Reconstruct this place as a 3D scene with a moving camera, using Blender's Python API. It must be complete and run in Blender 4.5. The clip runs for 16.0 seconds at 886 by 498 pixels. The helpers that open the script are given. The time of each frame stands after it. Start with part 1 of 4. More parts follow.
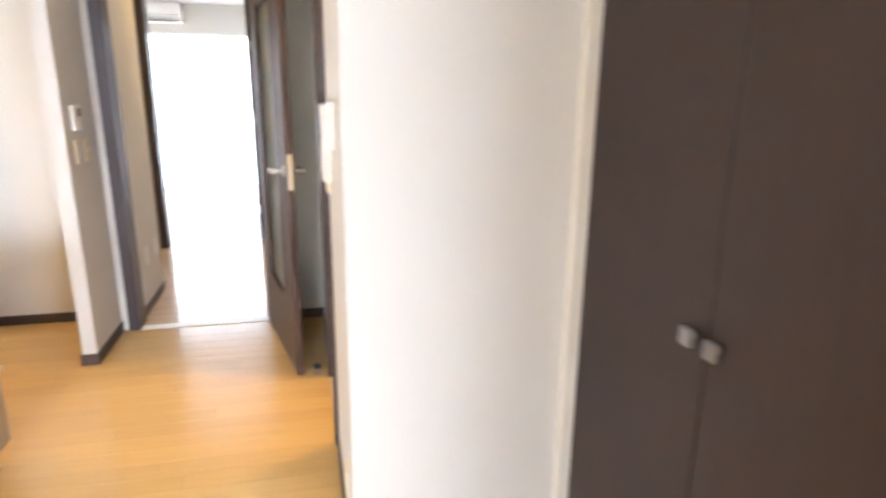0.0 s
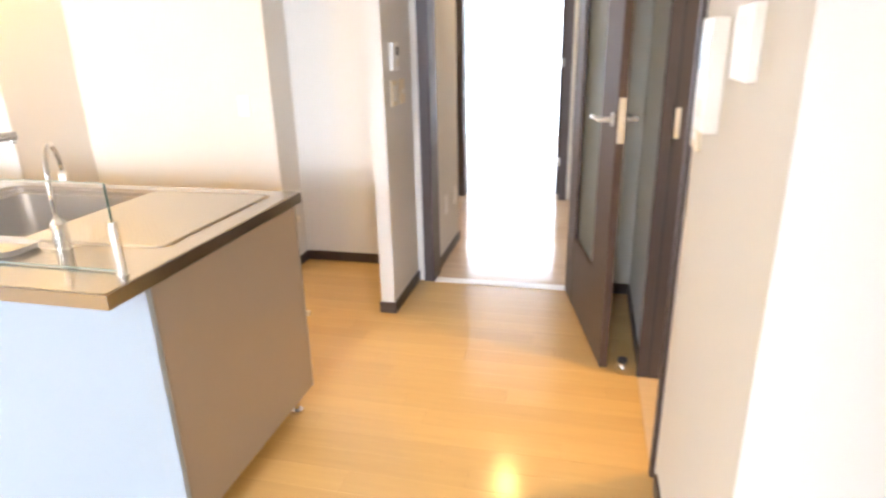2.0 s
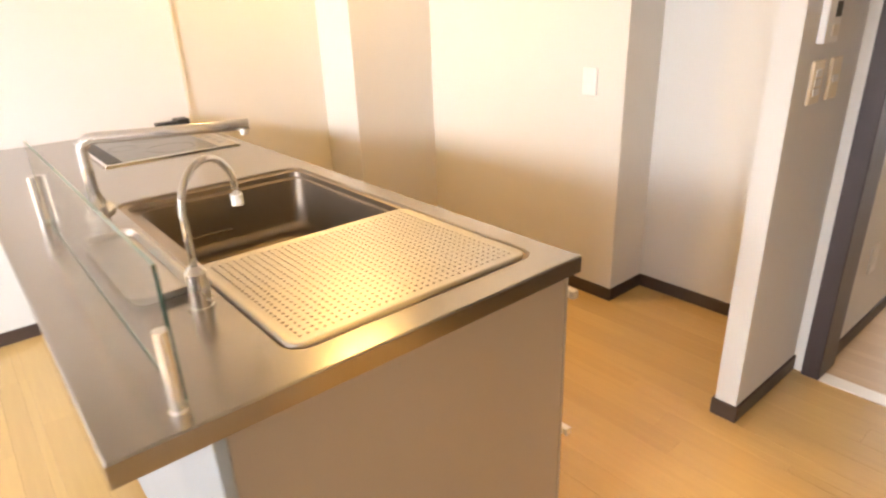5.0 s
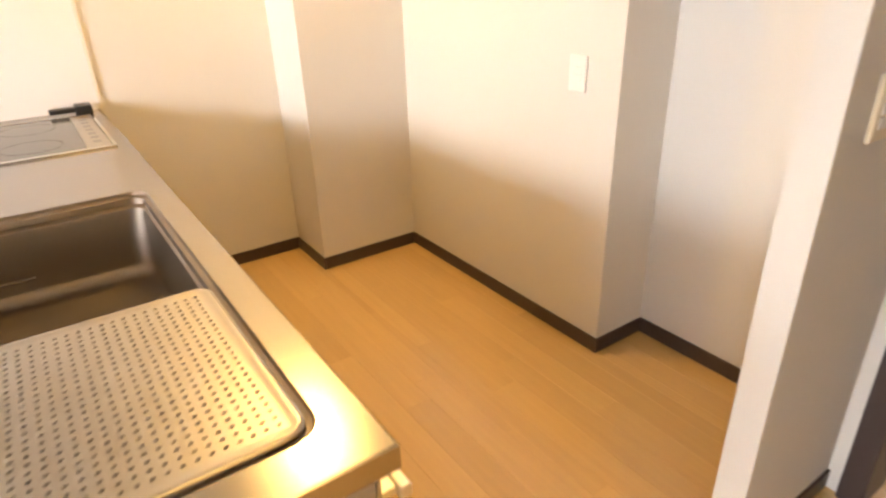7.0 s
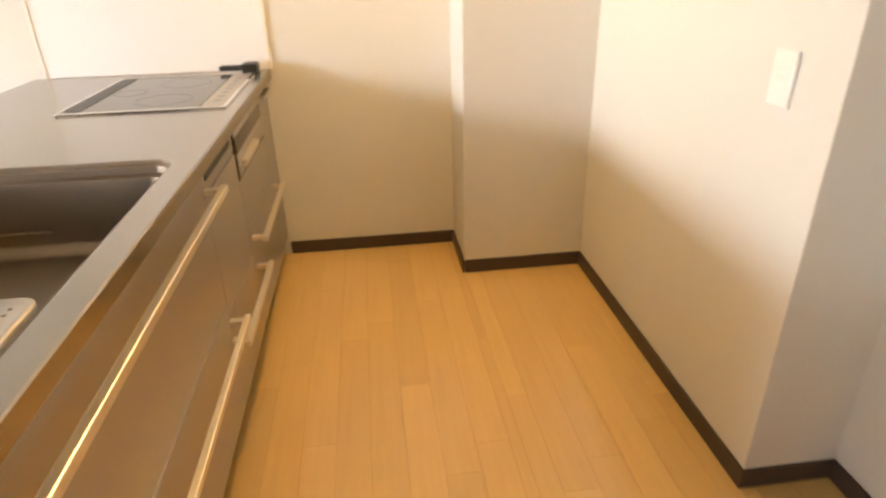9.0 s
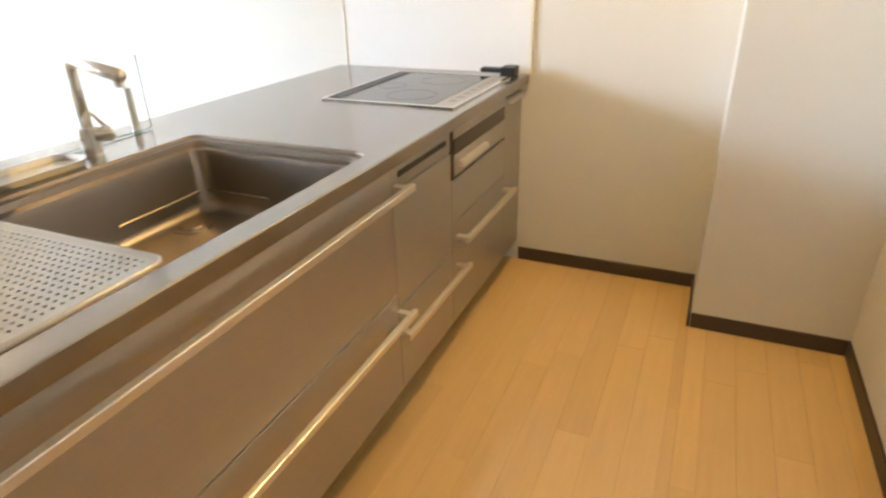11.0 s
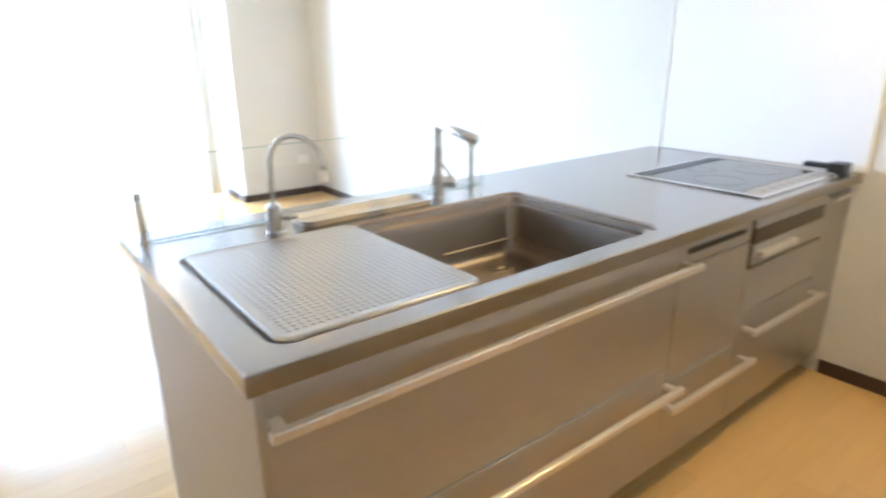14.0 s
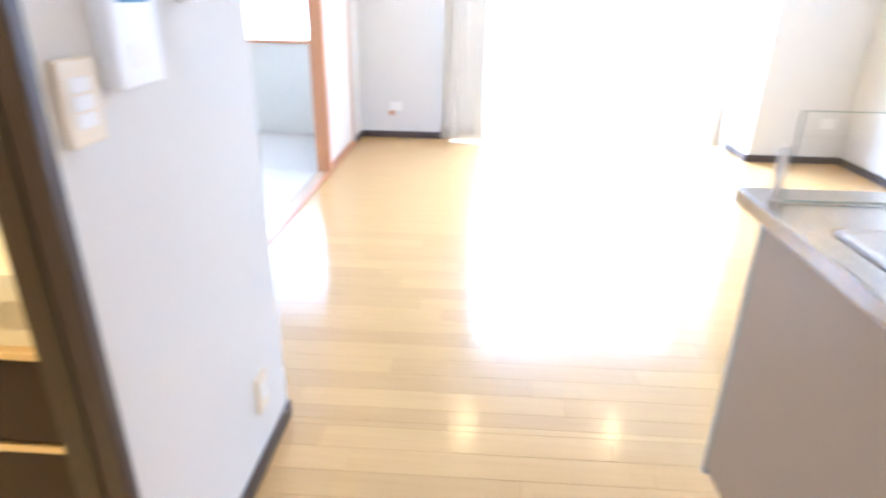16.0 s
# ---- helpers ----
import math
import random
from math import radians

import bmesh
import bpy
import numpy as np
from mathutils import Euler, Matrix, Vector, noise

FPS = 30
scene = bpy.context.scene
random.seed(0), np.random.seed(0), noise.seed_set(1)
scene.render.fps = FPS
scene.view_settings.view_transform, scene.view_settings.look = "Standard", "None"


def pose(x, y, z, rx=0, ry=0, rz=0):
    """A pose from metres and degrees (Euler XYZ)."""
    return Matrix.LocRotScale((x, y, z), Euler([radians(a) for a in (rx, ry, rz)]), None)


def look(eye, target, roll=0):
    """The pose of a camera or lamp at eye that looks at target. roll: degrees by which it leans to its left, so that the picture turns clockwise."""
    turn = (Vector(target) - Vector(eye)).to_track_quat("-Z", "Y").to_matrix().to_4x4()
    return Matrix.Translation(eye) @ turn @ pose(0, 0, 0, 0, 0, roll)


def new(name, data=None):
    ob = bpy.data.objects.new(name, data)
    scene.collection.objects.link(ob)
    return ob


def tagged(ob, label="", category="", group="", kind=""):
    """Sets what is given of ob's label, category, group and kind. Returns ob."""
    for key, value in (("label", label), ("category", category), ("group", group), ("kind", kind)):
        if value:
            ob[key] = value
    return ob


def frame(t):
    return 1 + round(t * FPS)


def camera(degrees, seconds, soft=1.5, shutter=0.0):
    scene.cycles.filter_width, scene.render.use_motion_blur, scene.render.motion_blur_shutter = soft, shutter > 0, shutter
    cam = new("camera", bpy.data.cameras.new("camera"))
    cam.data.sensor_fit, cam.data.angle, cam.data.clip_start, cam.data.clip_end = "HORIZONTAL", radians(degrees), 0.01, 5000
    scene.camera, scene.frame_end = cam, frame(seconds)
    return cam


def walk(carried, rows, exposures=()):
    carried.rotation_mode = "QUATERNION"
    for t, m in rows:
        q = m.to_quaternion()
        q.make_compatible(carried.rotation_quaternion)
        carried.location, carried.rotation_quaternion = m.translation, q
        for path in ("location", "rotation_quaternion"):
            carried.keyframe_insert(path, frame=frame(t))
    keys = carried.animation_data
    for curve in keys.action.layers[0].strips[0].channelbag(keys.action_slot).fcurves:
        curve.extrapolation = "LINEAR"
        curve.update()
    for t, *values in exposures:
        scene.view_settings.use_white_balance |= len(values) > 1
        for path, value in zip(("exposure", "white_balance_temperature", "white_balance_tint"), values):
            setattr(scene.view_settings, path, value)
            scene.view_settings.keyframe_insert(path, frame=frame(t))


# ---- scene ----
cam = camera(72.9, 16.0, soft=2.4, shutter=0.6)
PATH = [
    (0, (1.166, -2.449, 1.438), (1.61, -0.567, 0.926), 0.6),
    (0.5, (1.105, -2.242, 1.395), (1.314, -0.321, 0.879), -0.1),
    (1, (1.014, -2.181, 1.393), (1.12, -0.249, 0.884), 1.3),
    (1.5, (0.969, -2.048, 1.355), (0.814, -0.158, 0.718), -0.5),
    (2, (0.987, -1.9, 1.356), (0.541, -0.065, 0.698), -1.3),
    (2.5, (0.958, -1.759, 1.356), (0.331, 0.027, 0.708), -0.9),
    (3, (0.863, -1.593, 1.347), (0.137, 0.147, 0.678), 0.1),
    (3.5, (0.796, -1.455, 1.331), (-0.041, 0.214, 0.615), -0.7),
    (4, (0.702, -1.258, 1.337), (-0.455, 0.223, 0.653), -1.8),
    (4.2, (0.73, -1.204, 1.359), (-0.559, 0.166, 0.679), -1.4),
    (6.5, (0.621, -0.416, 1.368), (-0.865, 0.625, 0.527), -3.1),
    (7, (0.484, -0.252, 1.363), (-1.011, 0.762, 0.504), -1.8),
    (7.5, (0.388, -0.132, 1.346), (-1.113, 0.832, 0.444), -2.4),
    (8, (0.399, 0.089, 1.329), (-1.28, 0.726, 0.448), -1.9),
    (8.5, (0.364, 0.236, 1.318), (-1.386, 0.695, 0.466), -2.6),
    (9, (0.264, 0.4, 1.279), (-1.517, 0.607, 0.393), -1.5),
    (9.5, (0.162, 0.48, 1.29), (-1.645, 0.502, 0.433), -2.2),
    (10, (0.085, 0.62, 1.292), (-1.699, 0.305, 0.445), -1.9),
    (12.3, (0.174, 0.751, 1.289), (-1.309, -0.287, 0.438), -0.4),
    (12.5, (0.187, 0.772, 1.291), (-1.252, -0.33, 0.446), 0.0),
    (13, (0.209, 0.803, 1.285), (-1.124, -0.427, 0.442), 0.1),
    (13.5, (0.225, 0.82, 1.314), (-1.101, -0.514, 0.635), -0.1),
    (14, (0.255, 0.801, 1.316), (-0.906, -0.702, 0.689), -0.6),
    (14.5, (0.318, 0.751, 1.315), (-0.559, -0.923, 0.658), -0.2),
    (15, (0.387, 0.668, 1.295), (-0.13, -1.119, 0.559), -0.5),
    (15.5, (0.487, 0.606, 1.288), (0.256, -1.228, 0.525), 0.9),
    (16, (0.665, 0.577, 1.303), (0.77, -1.258, 0.514), 0.9),
]
# the film's camera holds back a little more in the bright living room
EXPO = [(0, -0.32, 5750, 14), (1, -0.4, 5750, 14), (1.6, -0.27, 5800, 14), (2.5, -0.2, 5900, 14), (4, -0.38, 6200, 16), (6.5, -0.47, 6700, 17), (9, -0.55, 6500, 13), (10.2, -0.6, 5900, 9), (12.5, -0.57, 4850, 7), (14, -0.46, 4650, 7), (15, -0.35, 4600, 10), (16, -0.12, 4550, 14)]
walk(cam, [(t, look(eye, target, roll)) for t, eye, target, roll in PATH], EXPO)

# ---- world and light ----
world = bpy.data.worlds.new("sky")
scene.world = world
world.use_nodes = True
nishita = world.node_tree.nodes.new("ShaderNodeTexSky")
nishita.sky_type = "NISHITA"
nishita.sun_disc = False
nishita.sun_elevation, nishita.sun_rotation = radians(50), radians(180)
world.node_tree.links.new(nishita.outputs[0], world.node_tree.nodes["Background"].inputs[0])
world.node_tree.nodes["Background"].inputs[1].default_value = 0.1
SKY_X, DAY_W = -0.75, 5.0      # west of here the sky is dimmed to keep light off the return wall
SKYLINE, DAY_HIGH = 1.95, 30.0
DAY, DAY_LOW, DAY_N, DAY_T = 108.0, 3.4, 28.0, 36.0      # glow of the sky and of the hazy distance outside the south, north and tatami windows
CEIL = 2.4


def lamp(x, y, z, watts, colour=(1.0, 0.61, 0.17), size=0.09):
    d = bpy.data.lights.new("downlight_lamp", "AREA")
    d.shape, d.size, d.energy, d.color = "DISK", size, watts, colour
    o = new("downlight_lamp", d)
    o.matrix_world = look((x, y, z), (x, y - 0.0001, 0))
    return o


# ---- materials ----
def mat(name, col, rough=0.5, metal=0.0, var=0.08, vscale=3.0, stretch=(1, 1, 1), bump=0.0, bscale=300.0, bstretch=(1, 1, 1),
        coat=0.0, rvar=0.08, spec=0.5, rand=0.0, fine=0.0):
    m = bpy.data.materials.new(name)
    m.use_nodes = True
    t = m.node_tree
    b = t.nodes["Principled BSDF"]
    n, ln = t.nodes.new, t.links.new
    co = n("ShaderNodeTexCoord")
    mp = n("ShaderNodeMapping")
    mp.inputs["Scale"].default_value = stretch
    ln(co.outputs["Object"], mp.inputs[0])
    big = n("ShaderNodeTexNoise")
    big.inputs["Scale"].default_value, big.inputs["Detail"].default_value = vscale, 5
    ln(mp.outputs[0], big.inputs["Vector"])
    mix = n("ShaderNodeMix")
    mix.data_type = "RGBA"
    mix.inputs["A"].default_value = (*[c * (1 - var) for c in col], 1)
    mix.inputs["B"].default_value = (*[min(1, c * (1 + var)) for c in col], 1)
    ln(big.outputs["Fac"], mix.inputs["Factor"])
    out = mix.outputs["Result"]
    if fine:
        fn = n("ShaderNodeTexNoise")
        fn.inputs["Scale"].default_value, fn.inputs["Detail"].default_value = vscale * 9, 3
        ln(mp.outputs[0], fn.inputs["Vector"])
        hs = n("ShaderNodeHueSaturation")
        mr = n("ShaderNodeMapRange")
        mr.inputs["To Min"].default_value, mr.inputs["To Max"].default_value = 1 - fine, 1 + fine
        ln(fn.outputs["Fac"], mr.inputs["Value"])
        ln(mr.outputs[0], hs.inputs["Value"])
        ln(out, hs.inputs["Color"])
        out = hs.outputs[0]
    if rand:
        oi = n("ShaderNodeObjectInfo")
        hs = n("ShaderNodeHueSaturation")
        mr = n("ShaderNodeMapRange")
        mr.inputs["To Min"].default_value, mr.inputs["To Max"].default_value = 1 - rand, 1 + rand
        ln(oi.outputs["Random"], mr.inputs["Value"])
        ln(mr.outputs[0], hs.inputs["Value"])
        ln(out, hs.inputs["Color"])
        out = hs.outputs[0]
    ln(out, b.inputs["Base Color"])
    rr = n("ShaderNodeMapRange")
    rr.inputs["To Min"].default_value, rr.inputs["To Max"].default_value = max(0.02, rough - rvar), min(1, rough + rvar)
    ln(big.outputs["Fac"], rr.inputs["Value"])
    ln(rr.outputs[0], b.inputs["Roughness"])
    b.inputs["Metallic"].default_value = metal
    b.inputs["Specular IOR Level"].default_value = spec
    b.inputs["Coat Weight"].default_value = coat
    b.inputs["Coat Roughness"].default_value = 0.08
    if bump:
        mp2 = n("ShaderNodeMapping")
        mp2.inputs["Scale"].default_value = bstretch
        ln(co.outputs["Object"], mp2.inputs[0])
        bn = n("ShaderNodeTexNoise")
        bn.inputs["Scale"].default_value, bn.inputs["Detail"].default_value = bscale, 3
        ln(mp2.outputs[0], bn.inputs["Vector"])
        bp = n("ShaderNodeBump")
        bp.inputs["Strength"].default_value, bp.inputs["Distance"].default_value = bump, 0.002
        ln(bn.outputs["Fac"], bp.inputs["Height"])
        ln(bp.outputs[0], b.inputs["Normal"])
    return m


def glow(name, col, strength):
    m = bpy.data.materials.new(name)
    m.use_nodes = True
    m.node_tree.nodes.clear()
    e = m.node_tree.nodes.new("ShaderNodeEmission")
    o = m.node_tree.nodes.new("ShaderNodeOutputMaterial")
    e.inputs[0].default_value, e.inputs[1].default_value = (*col, 1), strength
    m.node_tree.links.new(e.outputs[0], o.inputs[0])
    return m


def clear_glass(name, tint=(0.96, 0.98, 0.97), rough=0.0):
    m = bpy.data.materials.new(name)
    m.use_nodes = True
    t = m.node_tree
    b = t.nodes["Principled BSDF"]
    b.inputs["Base Color"].default_value = (*tint, 1)
    b.inputs["Transmission Weight"].default_value = 1.0
    b.inputs["Roughness"].default_value = rough
    b.inputs["IOR"].default_value = 1.45
    return m


M_WALL = mat("wallpaper", (0.69, 0.668, 0.622), 0.75, var=0.03, vscale=2.0, bump=0.25, bscale=260, rvar=0.05, spec=0.3)
M_CEIL = mat("ceiling_paper", (0.60, 0.575, 0.54), 0.8, var=0.03, bump=0.2, bscale=200)
M_BASE = mat("dark_baseboard", (0.055, 0.035, 0.027), 0.45, var=0.2, vscale=8, stretch=(1, 1, 6), bump=0.1)
M_FLOOR = mat("oak_floor", (0.60, 0.388, 0.148), 0.16, var=0.09, vscale=5, stretch=(0.5, 9, 1), bump=0.02, bscale=60, bstretch=(0.4, 8, 1), rvar=0.04, rand=0.055, fine=0.035, spec=0.6)
M_GROOVE = mat("floor_groove", (0.44, 0.29, 0.14), 0.6, var=0.2)
M_HALLFLOOR = mat("hall_floor", (0.58, 0.44, 0.30), 0.14, var=0.12, vscale=7, stretch=(0.6, 9, 1), rvar=0.04, rand=0.06, fine=0.06)
M_TATAMI = mat("tatami", (0.66, 0.60, 0.50), 0.7, var=0.07, vscale=30, stretch=(1, 12, 1), bump=0.2, bscale=120, bstretch=(1, 14, 1))
M_DARK = mat("dark_woodgrain", (0.036, 0.022, 0.018), 0.5, spec=0.3, var=0.28, vscale=6, stretch=(14, 14, 0.5), bump=0.12, bscale=90, bstretch=(10, 10, 0.4), rvar=0.06, fine=0.32)
M_DOOR = mat("brown_door", (0.070, 0.043, 0.035), 0.42, var=0.22, vscale=6, stretch=(14, 14, 0.5), bump=0.08, bscale=90, bstretch=(10, 10, 0.4), rvar=0.05, fine=0.1)
M_LEVER = mat("satin_nickel", (0.80, 0.79, 0.76), 0.28, 0.55, var=0.03)
M_CASING = mat("dark_casing", (0.048, 0.033, 0.031), 0.38, var=0.2, vscale=6, stretch=(10, 10, 0.6), rvar=0.06)
M_TRIM = mat("white_trim", (0.80, 0.76, 0.68), 0.5, var=0.03)
M_STEEL = mat("brushed_steel", (0.415, 0.385, 0.352), 0.22, 1.0, var=0.03, vscale=2.5, rvar=0.04, fine=0.015)
# worktop steel again, with the sink's dark brown reflections put into the colour
M_SINK = mat("dimmed_sink_steel", (0.31, 0.262, 0.215), 0.36, 1.0, var=0.06, vscale=4, rvar=0.02)
M_PLATE = mat("pressed_steel", (0.50, 0.475, 0.44), 0.36, 1.0, rvar=0.03, var=0.05, vscale=5, bump=0.08, bscale=400)
M_FRONT = mat("steel_front", (0.45, 0.42, 0.378), 0.38, 0.8, var=0.04, vscale=3, stretch=(0.6, 8, 8), rvar=0.04, fine=0.045)
M_PANEL = mat("taupe_panel", (0.30, 0.255, 0.215), 0.33, 0.15, var=0.05, vscale=3, rvar=0.05, bump=0.03, bscale=300)
# white panel; the window's blue cast and a dimmed glare are put into its colour
M_BACKP = mat("daylit_back_panel", (0.27, 0.315, 0.36), 0.35, var=0.03, vscale=3)
M_CHROME = mat("chrome", (0.80, 0.80, 0.80), 0.09, 1.0, var=0.03, rvar=0.03)
M_TAP = mat("satin_chrome", (0.86, 0.85, 0.83), 0.24, 0.8, var=0.03, rvar=0.04)
M_GRILL = mat("brown_grill_glass", (0.055, 0.036, 0.026), 0.12, var=0.15, spec=0.6)
M_GLASSEDGE = mat("green_glass_edge", (0.030, 0.075, 0.062), 0.15, var=0.1, rvar=0.03)
# same glass edge, coloured paler for the light caught along top and bottom
M_GLASSTOP = mat("lit_glass_edge", (0.27, 0.37, 0.34), 0.12, var=0.1, rvar=0.03)
M_ALU = mat("satin_aluminium", (0.80, 0.75, 0.66), 0.34, 0.85, var=0.04, vscale=6, rvar=0.05)
M_KNOB = mat("grey_metal", (0.27, 0.265, 0.26), 0.35, 0.7, var=0.06)
M_HOB = mat("hob_glass", (0.07, 0.068, 0.066), 0.10, var=0.1, vscale=5, rvar=0.03, spec=0.7)
M_HOBMARK = mat("hob_mark", (0.095, 0.092, 0.09), 0.2, var=0.1)
M_BLACK = mat("black_plastic", (0.012, 0.012, 0.013), 0.4, var=0.2)
M_DKGAP = mat("shadow_gap", (0.03, 0.027, 0.025), 0.6, var=0.2)
M_WHITEPL = mat("white_plastic", (0.82, 0.80, 0.76), 0.32, var=0.02)
M_CREAMPL = mat("cream_plastic", (0.78, 0.68, 0.50), 0.34, var=0.03)
M_SPLASH = mat("splash_panel", (0.84, 0.83, 0.83), 0.12, var=0.02, rvar=0.03)
M_CURTAIN = mat("curtain_cloth", (0.80, 0.76, 0.68), 0.85, var=0.04, vscale=9, bump=0.2, bscale=500)
ct = M_CURTAIN.node_tree
tl = ct.nodes.new("ShaderNodeBsdfTranslucent")
tl.inputs[0].default_value = (0.80, 0.78, 0.74, 1)
mx = ct.nodes.new("ShaderNodeMixShader")
mx.inputs[0].default_value = 0.11
ct.links.new(ct.nodes["Principled BSDF"].outputs[0], mx.inputs[1])
ct.links.new(tl.outputs[0], mx.inputs[2])
ct.links.new(mx.outputs[0], ct.nodes["Material Output"].inputs[0])
M_ORANGE = mat("tatami_wood", (0.52, 0.25, 0.10), 0.45, var=0.18, vscale=9, stretch=(10, 10, 0.6), fine=0.08)
M_FUSUMA = mat("sliding_door_paper", (0.80, 0.76, 0.70), 0.7, var=0.03, bump=0.1)
M_GREENW = mat("tatami_room_wall", (0.77, 0.73, 0.64), 0.8, var=0.04, bump=0.25, bscale=220)
M_FROST = clear_glass("frosted_glass", (0.82, 0.92, 0.90), 0.45)
M_GLASS = clear_glass("screen_glass", (0.985, 0.995, 0.99))
M_PANE = clear_glass("window_glass", (0.98, 0.99, 0.99))
M_LED = glow("lamp_glow", (1.0, 0.72, 0.40), 30.0)
M_SCREEN = mat("display", (0.10, 0.22, 0.36), 0.15, var=0.2)
M_BRASS = mat("warm_metal", (0.75, 0.60, 0.36), 0.3, 0.9, var=0.05)
M_ALUWIN = mat("window_aluminium", (0.82, 0.82, 0.80), 0.4, 0.0, var=0.05)

# ---- building helpers ----
ORIGIN = {}


def thing(name, base, label, category, group="", kind=""):
    o = new(name)
    o.empty_display_size = 0.05
    o.location = base
    ORIGIN[o.name] = Vector(base)
    return tagged(o, label, category, group, kind)


def part(name, bm, material, parent=None, label="", smooth=False):
    """Links a bmesh, given in world metres, as one mesh object under its parent."""
    bmesh.ops.recalc_face_normals(bm, faces=bm.faces)
    base = ORIGIN[parent.name] if parent else Vector((0, 0, 0))
    bmesh.ops.translate(bm, verts=bm.verts, vec=-base)
    me = bpy.data.meshes.new(name)
    bm.to_mesh(me)
    bm.free()
    me.materials.append(material)
    if smooth:
        for p in me.polygons:
            p.use_smooth = True
    o = new(name, me)
    if parent:
        o.parent = parent
        ORIGIN[o.name] = base
    if label:
        o["label"] = label
    return o


def box(bm, x0, x1, y0, y1, z0, z1, bevel=0.0, seg=1):
    """Adds a box; bevel rounds its edges."""
    vs = [bm.verts.new((x, y, z)) for z in (z0, z1) for x, y in ((x0, y0), (x1, y0), (x1, y1), (x0, y1))]
    fs = [bm.faces.new([vs[i] for i in q]) for q in ((3, 2, 1, 0), (4, 5, 6, 7), (0, 1, 5, 4), (1, 2, 6, 5), (2, 3, 7, 6), (3, 0, 4, 7))]
    if bevel:
        es = {e for f in fs for e in f.edges}
        bmesh.ops.bevel(bm, geom=list(es), offset=bevel, segments=seg, profile=0.5, affect="EDGES")
    return bm


def boxes(*rows, bevel=0.0, seg=1):
    bm = bmesh.new()
    for r in rows:
        box(bm, *r, bevel=bevel, seg=seg)
    return bm


def rrect(x0, x1, y0, y1, r, z, n=5):
    """A loop of points round a rectangle with rounded corners."""
    pts = []
    for cx, cy, a0 in ((x1 - r, y1 - r, 0), (x0 + r, y1 - r, 90), (x0 + r, y0 + r, 180), (x1 - r, y0 + r, 270)):
        for i in range(n + 1):
            a = radians(a0 + 90 * i / n)
            pts.append((cx + r * math.cos(a), cy + r * math.sin(a), z))
    return pts


def loft(bm, loops, close0=False, close1=False):
    rings = [[bm.verts.new(p) for p in l] for l in loops]
    for a, b in zip(rings, rings[1:]):
        for i in range(len(a)):
            j = (i + 1) % len(a)
            bm.faces.new((a[i], a[j], b[j], b[i]))
    if close0:
        bm.faces.new(rings[0][::-1])
    if close1:
        bm.faces.new(rings[-1])
    return bm


def tube(bm, pts, r, n=10, caps=True):
    """A round tube along points."""
    pts = [Vector(p) for p in pts]
    loops = []
    side = None
    for i, p in enumerate(pts):
        d = (pts[min(i + 1, len(pts) - 1)] - pts[max(i - 1, 0)]).normalized()
        if side is None:
            side = d.cross(Vector((0.3, 0.9, 0.31))).normalized()
        side = (side - d * side.dot(d)).normalized()
        up = d.cross(side)
        rr = r[i] if isinstance(r, (list, tuple)) else r
        loops.append([p + side * math.cos(2 * math.pi * k / n) * rr + up * math.sin(2 * math.pi * k / n) * rr for k in range(n)])
    return loft(bm, loops, caps, caps)


def disc(bm, c, r0, r1, z0, z1, n=24):
    """A turned solid between two heights."""
    a = [(c[0] + r0 * math.cos(2 * math.pi * k / n), c[1] + r0 * math.sin(2 * math.pi * k / n), z0) for k in range(n)]
    b = [(c[0] + r1 * math.cos(2 * math.pi * k / n), c[1] + r1 * math.sin(2 * math.pi * k / n), z1) for k in range(n)]
    return loft(bm, [a, b], True, True)


def structure(name, bm, material, label="", category=""):
    return tagged(part(name, bm, material), label, category, kind="structure")


# ---- plan ----
XW, XE, XL, XT = -2.39, 1.26, 1.89, 1.80   # west wall, east wall by the door, closet front, line of the sliding doors
YN, YB, YS, YP = 1.29, 1.545, -5.15, -4.60  # kitchen wall, niche back, south wall, front of the south-west pillar
YC = -1.0                                   # corner beside the closet
YD = 1.315                                  # wall with the hall doorway
YF = 3.36                                   # wall with the far doorway
YR = 6.9                                    # window wall of the far room
H = CEIL
HF = 2.545                                  # ceiling of the far room

structure("floor_slab", boxes((-2.7, 4.7, -5.4, 7.2, -0.20, -0.012)), M_GROOVE, "dark slab under the floorboards", "floor")
structure("ceiling", boxes((-2.7, 4.7, -5.4, YF + 0.11, H, H + 0.15), (-2.7, 4.7, YF + 0.11, 7.2, HF, HF + 0.15)), M_CEIL, "plain white papered ceiling", "ceiling")
# living room and kitchen
structure("wall_west", boxes((XW - 0.15, XW, YS - 0.15, YB + 0.12, 0, H)), M_WALL, "white textured wallpaper wall", "wall")
structure("wall_pillar_kitchen", boxes((XW, -2.06, 0.765, YN, 0, H)), M_WALL, "white papered pillar in the kitchen corner", "wall")
structure("wall_north_kitchen", boxes((XW, -0.772, YN, YB, 0, H)), M_WALL, "white papered wall behind the kitchen", "wall")
structure("wall_niche_back", boxes((XW, -0.018, YB, YB + 0.12, 0, H)), M_WALL, "white papered back wall of the fridge niche", "wall")
structure("wall_wing", boxes((-0.018, 0.054, 0.84, YB + 0.12, 0, H)), M_WALL, "thin white papered wing wall", "wall")
structure("wall_north_hall", boxes((0.054, 0.10, YD, YD + 0.12, 0, H), (0.10, 0.99, YD, YD + 0.12, 2.06, H), (0.99, XE + 0.07, YD, YD + 0.12, 0, H)), M_WALL, "white papered wall round the hall doorway", "wall")
